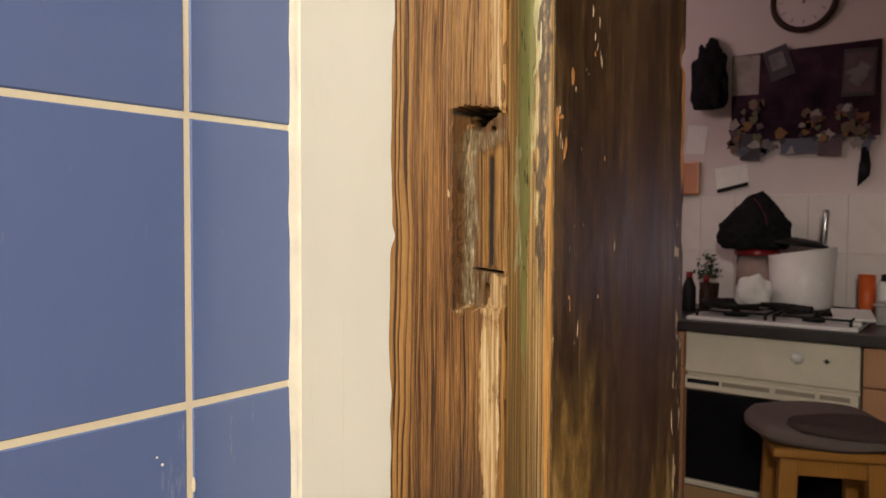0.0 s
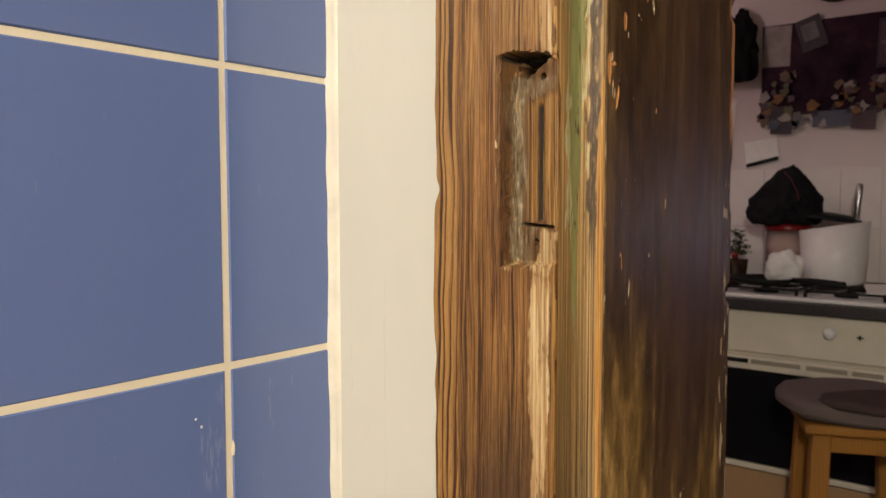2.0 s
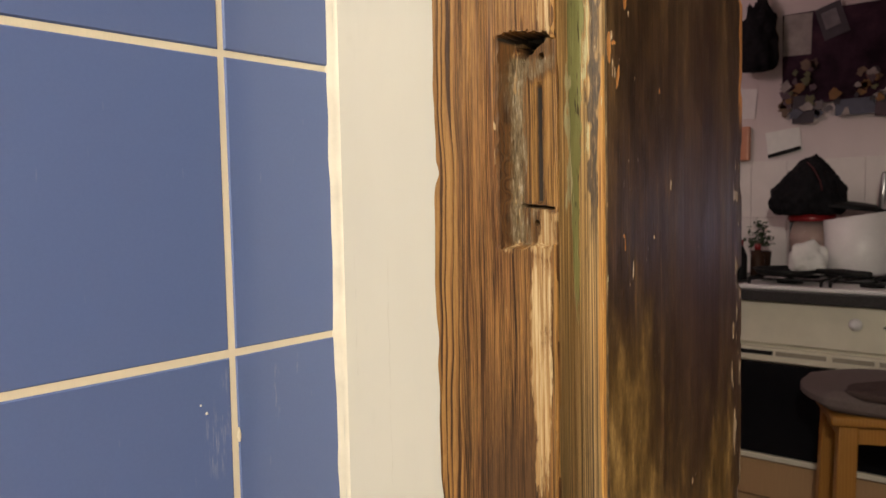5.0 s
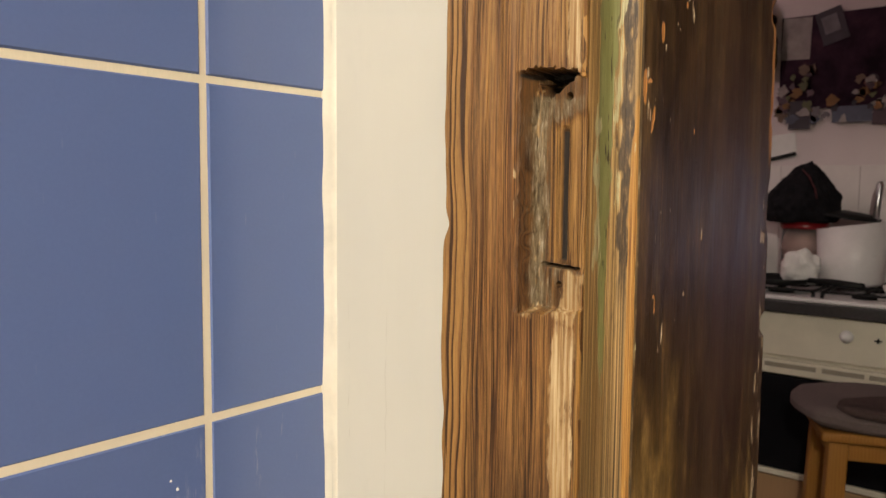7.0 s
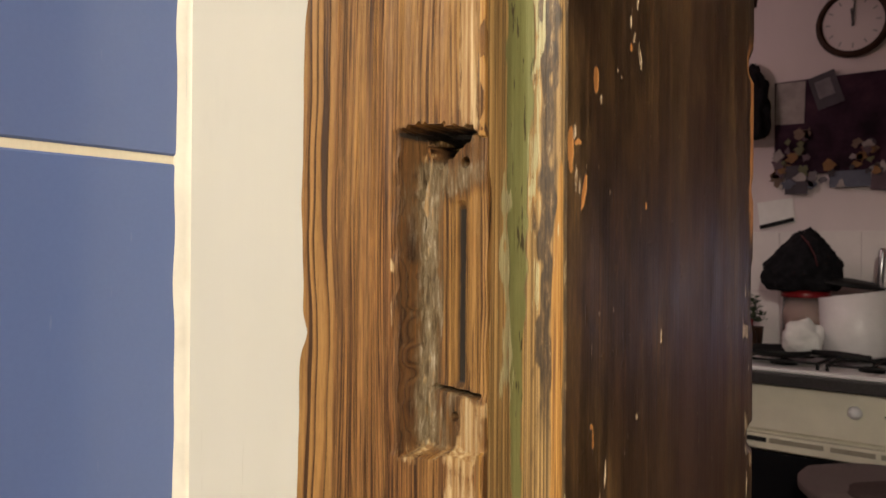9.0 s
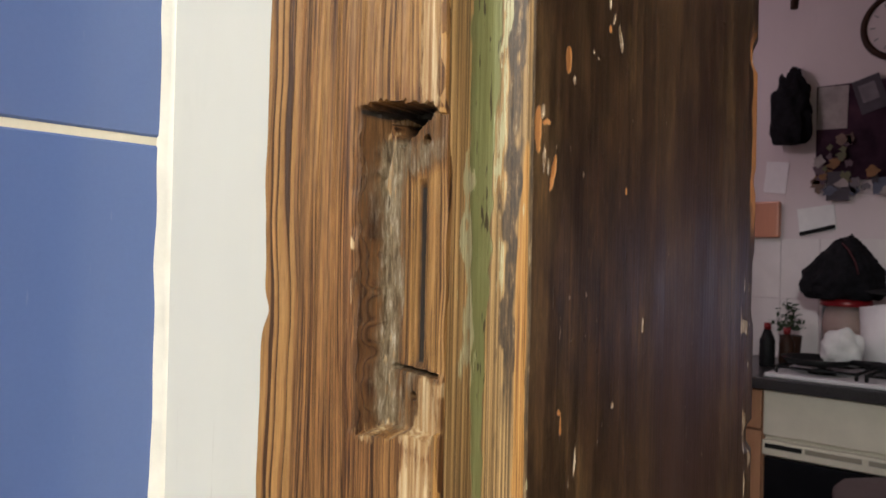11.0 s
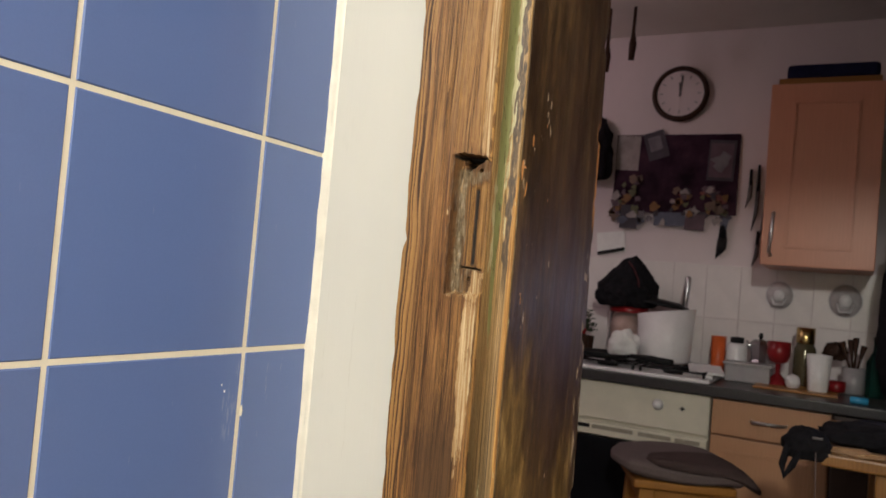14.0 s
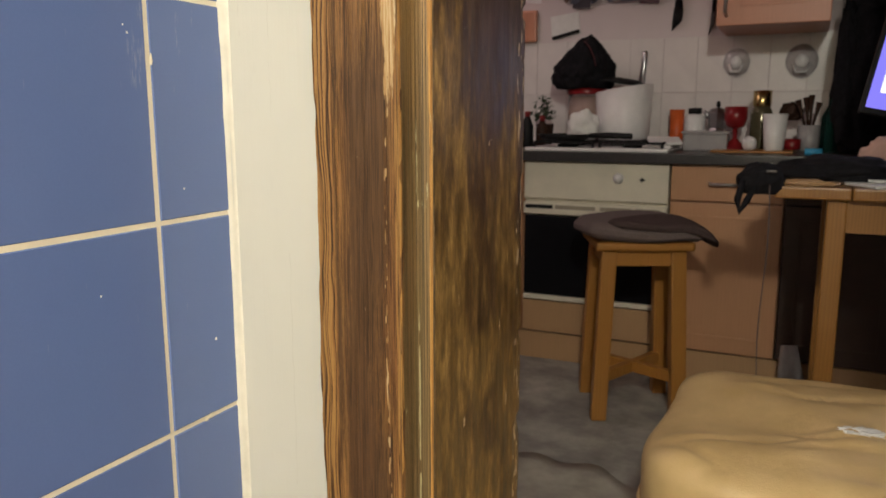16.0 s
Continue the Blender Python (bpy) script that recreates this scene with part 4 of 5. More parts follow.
def wall_cabinet():
    t = thing("wall_cabinet", (0.0, 3.4, 1.385), "peach beech wall cabinet with a panelled door", "cabinet", "kitchen units")
    part("body", box(-0.208, 0.193, 3.197, 3.598, 1.392, 2.118), SALMON, t)
    d = part("door", box(-0.209, 0.194, 3.176, 3.196, 1.392, 2.120, 0.004), SALMON, t)
    part("cornice", box(-0.190, 0.180, 3.235, 3.595, 2.119, 2.158, 0.004), TABLEWOOD, t, "brown top board")
    panel_frame(d, -0.125, 0.112, 1.462, 2.05, 3.176, SALMON)
    part("handle", tube(((-0.172, 3.176, 1.428), (-0.176, 3.152, 1.445), (-0.172, 3.148, 1.52), (-0.168, 3.152, 1.585), (-0.170, 3.176, 1.60)), 0.007), STEEL, d, "curved steel bow handle", True)


wall_cabinet()
single("folded_bag", box(-0.165, 0.172, 3.26, 3.55, 2.159, 2.222, 0.022, 4), NAVY, "dark navy folded bag lying on the wall cabinet", "bag")


# ---- on the kitchen wall ----
def clock():
    t = thing("wall_clock", (-0.655, 3.60, 2.20), "round wall clock with dark brown rim, white dial", "clock")
    m = Matrix.Translation((-0.655, 3.60, 2.20)) @ Matrix.Rotation(pi / 2, 4, "X")
    part("rim", turned(m, lathe(0, 0, ((0.108, 0.0), (0.132, 0.004), (0.134, 0.02), (0.126, 0.034), (0.112, 0.034), (0.108, 0.02)), 48)), BROWNWOOD, t, "dark brown wooden rim", True)
    dial = part("dial", turned(m, lathe(0, 0, ((0.1105, 0.001), (0.1105, 0.024), (0.0, 0.024)), 48)), KWALL, t, "white dial")
    for k in range(12):
        r = Matrix.Rotation(k * pi / 6, 4, "Z")
        part("hour_mark", turned(m @ r, box(-0.003, 0.003, 0.080, 0.098, 0.0243, 0.0255)), GREYPLASTIC, dial)
    part("hour_pointer", turned(m @ Matrix.Rotation(0.08, 4, "Z"), box(-0.004, 0.004, -0.012, 0.055, 0.026, 0.0275)), TOOLGREY, dial)
    part("minute_pointer", turned(m @ Matrix.Rotation(-0.10, 4, "Z"), box(-0.003, 0.003, -0.015, 0.085, 0.028, 0.0295)), TOOLGREY, dial)


clock()


def pinboard():
    t = thing("pinboard", (-0.66, 3.598, 1.55), "dark purple pinboard crowded with pictures and notes", "pinboard")
    n = Nodes("dark_purple_print", 0.7)
    n.b.inputs["Specular IOR Level"].default_value = 0.12
    f = n.noise(n.co, 9, 4)
    dark = n.done(n.ramp(f, (0.3, (0.014, 0.006, 0.013)), (0.55, (0.042, 0.018, 0.034)), (0.8, (0.085, 0.038, 0.055))))
    part("board", box(-0.945, -0.368, 3.586, 3.598, 1.625, 2.005, 0.002), dark, t)
    rng = random.Random(5)
    tones = [plain("print_" + w, c, 0.6, 0, 0.3, 18) for w, c in (("grey", (0.17, 0.15, 0.17)), ("mauve", (0.11, 0.065, 0.085)), ("tan", (0.16, 0.10, 0.07)), ("dim", (0.05, 0.04, 0.055)), ("rose", (0.20, 0.06, 0.05)), ("pale", (0.34, 0.30, 0.29)), ("ochre", (0.24, 0.115, 0.035)), ("olive", (0.13, 0.13, 0.06)), ("slate", (0.10, 0.11, 0.16)))]

    def sheet(x0, x1, z0, z1, mat, tilt=0.0, lift=0.0):
        m = Matrix.Translation(((x0 + x1) / 2, 3.5835 - lift, (z0 + z1) / 2)) @ Matrix.Rotation(tilt, 4, "Y")
        part("note", turned(m, box(-(x1 - x0) / 2, (x1 - x0) / 2, -0.0008, 0.0008, -(z1 - z0) / 2, (z1 - z0) / 2)), mat, t)
    def cutting(x, z, r, mat, lift):
        """A torn picture with a rounded, uneven outline."""
        bm = bmesh.new()
        k = rng.randint(9, 13)
        ring = [(r * rng.uniform(0.45, 1.35) * cos(2 * pi * q / k), r * rng.uniform(0.45, 1.3) * sin(2 * pi * q / k)) for q in range(k)]
        faces = [[bm.verts.new((x + a, 3.5835 - lift + dy, z + b)) for a, b in ring] for dy in (-0.0008, 0.0008)]
        bm.faces.new(faces[0])
        bm.faces.new(faces[1][::-1])
        for q in range(k):
            bm.faces.new((faces[0][q], faces[1][q], faces[1][(q + 1) % k], faces[0][(q + 1) % k]))
        bmesh.ops.recalc_face_normals(bm, faces=bm.faces[:])
        part("cutting", bm, mat, t)
    sheet(-0.940, -0.828, 1.83, 2.00, tones[5], 0.03)
    sheet(-0.80, -0.70, 1.885, 2.02, tones[3], -0.3, 0.002)
    sheet(-0.785, -0.725, 1.925, 1.995, tones[0], -0.3, 0.004)
    sheet(-0.505, -0.385, 1.785, 1.975, tones[3], 0.04, 0.002)
    sheet(-0.497, -0.395, 1.80, 1.96, tones[1], 0.04, 0.004)
    cutting(-0.445, 1.875, 0.045, tones[0], 0.006)
    sheet(-0.90, -0.815, 1.545, 1.66, tones[3], 0.02, 0.006)
    sheet(-0.735, -0.59, 1.565, 1.63, tones[8], 0.0, 0.006)
    sheet(-0.59, -0.50, 1.55, 1.625, tones[1], 0.05, 0.006)
    for k in range(64):
        side = k % 3
        x = rng.uniform(-0.94, -0.80) if side == 0 else rng.uniform(-0.66, -0.40)
        z = rng.uniform(1.60, 1.80) if side == 0 else rng.uniform(1.62, 1.745)
        cutting(x, z, rng.uniform(0.010, 0.028), tones[rng.choice((1, 1, 2, 2, 3, 4, 5, 6, 7))], 0.002 + 0.0018 * (k % 9))
    for k in range(16):
        cutting(rng.uniform(-0.94, -0.40), rng.uniform(1.575, 1.635), rng.uniform(0.014, 0.030), tones[rng.choice((0, 3, 5, 2, 8))], 0.004 + 0.0018 * (k % 6))
    cutting(-0.735, 1.655, 0.026, tones[6], 0.019)


pinboard()


def hung_knife(x, z0, z1, w, label, mat, group):
    t = thing("hanging_knife", (x, 3.59, z0), label, "knife", group)
    part("blade", tube(((x - 0.012, 3.588, z0), (x + w * 0.2, 3.588, z0 + (z1 - z0) * 0.3), (x + w * 0.3, 3.588, z0 + (z1 - z0) * 0.6)), (0.002, w * 0.5, w * 0.5), 8), mat, t, "", True)
    part("handle", tube(((x + w * 0.3, 3.588, z0 + (z1 - z0) * 0.6), (x + w * 0.25, 3.585, z1)), (w * 0.45, w * 0.3), 8), BLACKCLOTH, t, "", True)


hung_knife(-0.43, 1.425, 1.58, 0.045, "dark broad knife hanging under the pinboard", IRON, "hung tools")
for x, z0, z1 in ((-0.318, 1.66, 1.84), (-0.285, 1.56, 1.86), (-0.250, 1.52, 1.80), (-0.272, 1.40, 1.56)):
    hung_knife(x, z0, z1, 0.02, "dark kitchen tool hanging beside the cabinet", TOOLGREY, "hung tools")
for x, z0, z1 in ((-0.912, 2.215, 2.50), (-0.800, 2.262, 2.50)):
    single("wooden_spatula", tube(((x, 3.20, z0), (x + 0.003, 3.20, z0 + 0.07), (x + 0.002, 3.20, z0 + 0.12), (x + 0.004, 3.20, z1)), (0.013, 0.017, 0.008, 0.007), 10), BROWNWOOD, "dark brown wooden spatula hanging from the ceiling", "spatula", "hung tools", True)


def hanging_cap():
    t = thing("hanging_bag", (-1.02, 3.52, 1.72), "black cloth bag hanging on the wall", "bag")
    part("bag_body", lump((-1.025, 3.54, 1.90), (0.072, 0.05, 0.165), 2.0, 0.42), BLACKCLOTH, t, "", True)
    part("hook", tube(((-1.02, 3.60, 2.09), (-1.02, 3.56, 2.09), (-1.02, 3.55, 2.06)), 0.005), STEEL, t, "", True)


hanging_cap()
single("paper_note", turned(Matrix.Translation((-0.94, 3.597, 1.475)) @ Matrix.Rotation(-0.12, 4, "Y"), box(-0.07, 0.07, -0.0015, 0.0015, -0.05, 0.05)), PAPER, "white paper note stuck on the wall", "note")
single("black_pen", tube(((-1.00, 3.59, 1.415), (-0.87, 3.59, 1.445)), 0.008), IRON, "black rod under the white note", "pen", "", True)
single("postcard", turned(Matrix.Translation((-1.10, 3.597, 1.65)) @ Matrix.Rotation(0.1, 4, "Y"), box(-0.045, 0.045, -0.0012, 0.0012, -0.065, 0.065)), WHITEPLASTIC, "pale postcard stuck on the kitchen wall", "postcard")
single("wooden_board", box(-1.20, -1.075, 3.565, 3.598, 1.40, 1.55, 0.01), SALMON, "peach wooden board hanging on the wall", "board")


def wall_hook(x, z, r):
    t = thing("suction_hook", (x, 3.59, z), "clear plastic suction hook on white tiles", "hook", "wall hooks")
    m = Matrix.Translation((x, 3.591, z)) @ Matrix.Rotation(pi / 2, 4, "X") @ Matrix.Diagonal((1.0, 1.12, 1.0, 1.0))
    part("cup", turned(m, lathe(0, 0, ((r, 0), (r * 0.97, 0.005), (r * 0.72, 0.012), (r * 0.40, 0.022), (0, 0.025)), 32)), CUPGLASS, t, "translucent suction cup", True)
    part("rim", turned(m, tube([(r * cos(2 * pi * k / 32), r * sin(2 * pi * k / 32), 0.004) for k in range(33)], 0.0018, 6)), HOOKCUP, t, "", True)
    part("boss", turned(m, lathe(0, 0, ((r * 0.42, 0.018), (r * 0.40, 0.030), (r * 0.2, 0.036), (0, 0.037)), 20)), HOOKCUP, t, "glossy white boss", True)
    part("peg", tube(((x - r * 0.5, 3.56, z - r * 0.2), (x - r * 0.3, 3.545, z - r * 0.75), (x + r * 0.3, 3.545, z - r * 0.75), (x + r * 0.5, 3.56, z - r * 0.2)), 0.006), HOOKCUP, t, "", True)


wall_hook(-0.160, 1.278, 0.056)
wall_hook(0.100, 1.276, 0.064)


# ---- on the worktop and hob ----
def jar_with_cap():
    t = thing("glass_jar", (-0.78, 3.40, 0.945), "glass jar with red lid on the hob", "jar")
    part("jar_body", lathe(-0.775, 3.40, ((0.066, 0.945), (0.078, 0.955), (0.081, 1.06), (0.080, 1.142), (0.0, 1.142))), CLEAR, t, "", True)
    part("contents", lathe(-0.775, 3.40, ((0.058, 0.95), (0.070, 0.96), (0.072, 1.02), (0.0, 1.026))), RED, t, "red contents", True)
    part("wrapper", lathe(-0.772, 3.40, ((0.0, 1.028), (0.064, 1.030), (0.072, 1.07), (0.060, 1.12), (0.0, 1.128)), 14), PINK, t, "pale pink wrapper inside", True)
    part("lid", lathe(-0.775, 3.40, ((0.086, 1.143), (0.088, 1.147), (0.088, 1.168), (0.0, 1.174))), RED, t, "red plastic lid", True)
    hat = thing("black_hat", (-0.78, 3.40, 1.177), "black cloth hat slumped to a soft peak on the jar", "hat")
    crown = lump((-0.785, 3.40, 1.262), (0.150, 0.13, 0.128), 5.0, 0.20, 4, 2.6)
    for v in crown.verts:
        k = max(0.0, (v.co.z - 1.185) / 0.20)
        v.co.x = -0.772 + (v.co.x + 0.785) * (1 - 0.52 * min(k, 1.1) ** 1.4) - 0.018 * (1 - k)
        v.co.y = 3.40 + (v.co.y - 3.40) * (1 - 0.40 * min(k, 1.1) ** 1.4)
        v.co.z += 0.020 * max(0.0, k - 0.75)
    part("crown", crown, BLACKCLOTH, hat, "", True)
    part("piping", tube(((-0.770, 3.318, 1.372), (-0.742, 3.300, 1.345), (-0.716, 3.285, 1.300), (-0.706, 3.278, 1.262)), 0.003, 6), plain("dark_red_cord", (0.075, 0.010, 0.013), 0.7), hat, "dark red piping along the crown", True)


jar_with_cap()


def bucket():
    t = thing("white_tub", (-0.60, 3.36, 0.945), "white plastic tub standing on the hob", "tub")
    bm = lathe(0, 0, ((0.105, 0.945), (0.112, 0.955), (0.124, 1.165), (0.118, 1.165), (0.104, 0.96), (0.0, 0.96)), 36)
    for v in bm.verts:
        if v.co.z > 1.1:
            v.co.z += v.co.x * 0.16
    part("tub_wall", turned(Matrix.Translation((-0.595, 3.36, 0)), bm), WHITEPLASTIC, t, "", True)
    single("black_pan_lid", turned(Matrix.Translation((-0.635, 3.42, 1.19)) @ Matrix.Rotation(0.12, 4, "Y"), lathe(0, 0, ((0.12, 0.0), (0.122, 0.008), (0.08, 0.022), (0.0, 0.028)))), IRON, "black pan lid lying on the white tub", "lid", "", True)
    single("steel_ladle", tube(((-0.532, 3.40, 1.10), (-0.526, 3.41, 1.25), (-0.522, 3.415, 1.315), (-0.5215, 3.415, 1.328)), (0.011, 0.012, 0.013, 0.007)), STEEL, "steel ladle handle standing in the tub", "ladle", "", True)


bucket()
single("crumpled_tissue", lump((-0.738, 3.22, 1.00), (0.068, 0.05, 0.072), 9.0, 0.22, 3, 2.0), PAPER, "crumpled white paper bag on the hob", "tissue", "", True)
fp = thing("frying_pan", (-0.70, 3.16, 0.945), "black frying pan on the hob", "pan")
part("pan_bowl", lathe(-0.80, 3.16, ((0.085, 0.946), (0.10, 0.952), (0.118, 0.972), (0.114, 0.972), (0.096, 0.955), (0, 0.953))), IRON, fp, "", True)
part("handle", tube(((-0.69, 3.15, 0.966), (-0.60, 3.12, 0.968), (-0.50, 3.08, 0.966)), (0.010, 0.013, 0.012)), IRON, fp, "", True)
single("foil_tray", joined(box(-0.46, -0.345, 3.10, 3.36, 0.9195, 0.930, 0.003), turned(Matrix.Translation((-0.39, 3.18, 0.946)) @ Matrix.Rotation(0.25, 4, "Z") @ Matrix.Rotation(0.12, 4, "X"), box(-0.06, 0.07, -0.08, 0.08, -0.004, 0.006, 0.002))), PAPER, "white paper and foil lying on the hob edge", "paper")

single("orange_cup", lathe(-0.385, 3.48, ((0.024, 0.905), (0.028, 0.91), (0.032, 1.075), (0.028, 1.075), (0.025, 0.92), (0, 0.92))), ORANGE, "orange plastic cup on the worktop", "cup", "", True)
wj = thing("white_jar", (-0.305, 3.45, 0.904), "white jar with black lid", "jar")
part("jar_body", lathe(-0.305, 3.45, ((0.04, 0.9045), (0.044, 0.91), (0.044, 1.04), (0.03, 1.055), (0, 1.055))), WHITEPLASTIC, wj, "", True)
part("lid", lathe(-0.305, 3.45, ((0.028, 1.054), (0.028, 1.08), (0, 1.082))), IRON, wj, "black lid", True)
mk = thing("moka_pot", (-0.21, 3.45, 0.904), "steel moka pot on the worktop", "coffee pot")
part("pot_base", lathe(-0.21, 3.45, ((0.048, 0.9045), (0.05, 0.91), (0.042, 0.985), (0.036, 0.995), (0, 0.995)), 8), STEEL, mk)
part("pot_top", lathe(-0.21, 3.45, ((0.034, 0.994), (0.046, 1.06), (0.03, 1.078), (0, 1.085)), 8), STEEL, mk)
part("knob", lathe(-0.21, 3.45, ((0.006, 1.083), (0.010, 1.095), (0.006, 1.108), (0, 1.110)), 12), IRON, mk, "black knob", True)
part("handle", tube(((-0.165, 3.44, 1.065), (-0.135, 3.43, 1.06), (-0.130, 3.43, 1.00)), 0.007), IRON, mk, "black handle", True)
part("spout", tube(((-0.248, 3.45, 1.04), (-0.268, 3.45, 1.07)), (0.012, 0.006)), STEEL, mk, "", True)
gb = thing("red_goblet", (-0.13, 3.33, 0.904), "red plastic goblet on the worktop", "goblet")
part("bowl", lathe(-0.127, 3.33, ((0.010, 0.995), (0.035, 1.005), (0.046, 1.035), (0.045, 1.085), (0.041, 1.085), (0.04, 1.035), (0, 1.01))), RED, gb, "", True)
part("stem", lathe(-0.127, 3.33, ((0.055, 0.9045), (0.055, 0.912), (0.03, 0.935), (0.009, 0.955), (0.010, 0.996))), RED, gb, "", True)
th = thing("thermos", (-0.04, 3.42, 0.904), "steel and glass flask with brass cap", "flask")
part("flask_body", lathe(-0.035, 3.42, ((0.04, 0.9045), (0.043, 0.91), (0.043, 1.06), (0.033, 1.085), (0, 1.086))), plain("olive_glass", (0.14, 0.12, 0.07), 0.15, 0.3), th, "", True)
part("cap", lathe(-0.035, 3.42, ((0.034, 1.085), (0.036, 1.09), (0.036, 1.15), (0, 1.152))), GOLD, th, "brass coloured cap", True)
single("white_beaker", lathe(0.027, 3.24, ((0.034, 0.9125), (0.036, 0.915), (0.046, 1.055), (0.043, 1.055), (0.034, 0.92), (0, 0.92))), WHITEPLASTIC, "tall white plastic beaker", "beaker", "", True)
single("plastic_box", joined(box(-0.325, -0.150, 3.27, 3.38, 0.9045, 0.975, 0.008), box(-0.333, -0.142, 3.262, 3.388, 0.974, 0.985, 0.004)), GREYPLASTIC, "grey translucent food box on the worktop", "box")
single("cutting_board", box(-0.20, 0.10, 3.14, 3.40, 0.9045, 0.9125, 0.003), PINEWOOD, "light wooden cutting board on the worktop", "cutting board")
single("garlic_bulb", lump((-0.062, 3.24, 0.936), (0.027, 0.027, 0.030), 3.0, 0.15), WHITEPLASTIC, "small white bulb on the cutting board", "garlic", "", True)
single("red_pot", lathe(0.09, 3.32, ((0.028, 0.9125), (0.034, 0.92), (0.034, 0.955), (0, 0.957))), RED, "small red pot on the worktop", "pot", "", True)
ck = thing("utensil_crock", (0.15, 3.40, 0.904), "grey crock holding wooden utensils", "crock")
part("crock_body", lathe(0.15, 3.40, ((0.036, 0.9045), (0.04, 0.91), (0.043, 1.01), (0.038, 1.01), (0.035, 0.92), (0, 0.92))), GREYPLASTIC, ck, "", True)
for k, (dx, dz) in enumerate(((-0.05, 0.11), (0.0, 0.13), (0.03, 0.10), (-0.02, 0.12))):
    part("utensil", tube(((0.15, 3.40, 0.95), (0.15 + dx * 0.6, 3.41, 1.0 + dz * 0.4), (0.15 + dx, 3.41, 1.0 + dz)), (0.004, 0.005, 0.012)), BROWNWOOD, ck, "dark wooden utensil", True)
single("dish_brush", turned(Matrix.Translation((0.075, 3.46, 1.06)), lump((0, 0, 0), (0.045, 0.03, 0.042), 4.0, 0.3)), BROWNWOOD, "round dark brush head leaning on the tiles", "brush", "", True)
gbt = thing("green_bottle", (0.225, 3.36, 0.904), "green glass bottle on the worktop", "bottle")
part("bottle_body", lathe(0.225, 3.36, ((0.033, 0.9045), (0.036, 0.912), (0.036, 1.04), (0.014, 1.085), (0.013, 1.125), (0, 1.126))), GREENGLASS, gbt, "", True)
part("stopper", lathe(0.225, 3.36, ((0.015, 1.124), (0.015, 1.142), (0, 1.143))), IRON, gbt, "black stopper", True)
for k, (x, y, h, m, lab) in enumerate(((-1.02, 3.30, 0.14, IRON, "dark bottle standing beside the hob"), (-0.975, 3.38, 0.12, BROWNWOOD, "brown bottle standing beside the hob"))):
    b = thing("sauce_bottle", (x, y, 0.904), lab, "bottle", "bottles beside the hob")
    part("bottle_body", lathe(x, y, ((0.026, 0.9045), (0.028, 0.91), (0.028, 0.904 + h * 0.7), (0.012, 0.904 + h), (0, 0.905 + h))), m, b, "", True)
    part("lid", lathe(x, y, ((0.013, 0.904 + h), (0.013, 0.928 + h), (0, 0.929 + h))), RED, b, "red lid", True)
pl = thing("potted_herb", (-1.0, 3.50, 0.904), "small green herb in a dark pot", "plant")
part("pot", lathe(-1.0, 3.50, ((0.032, 0.9045), (0.042, 1.01), (0.038, 1.01), (0, 1.0))), BROWNWOOD, pl, "", True)
rng = random.Random(3)
leaves = bmesh.new()
for k in range(90):
    c = Vector((-1.0 + rng.gauss(0, 0.028), 3.50 + rng.gauss(0, 0.025), 1.07 + rng.gauss(0, 0.03)))
    a, b = Vector((rng.gauss(0, 1), rng.gauss(0, 1), rng.gauss(0, 1))).normalized() * 0.016, Vector((rng.gauss(0, 1), rng.gauss(0, 1), rng.gauss(0, 1))).normalized() * 0.009
    leaves.faces.new([leaves.verts.new(c + v) for v in (-a, b, a, -b)])
part("foliage", leaves, LEAF, pl)


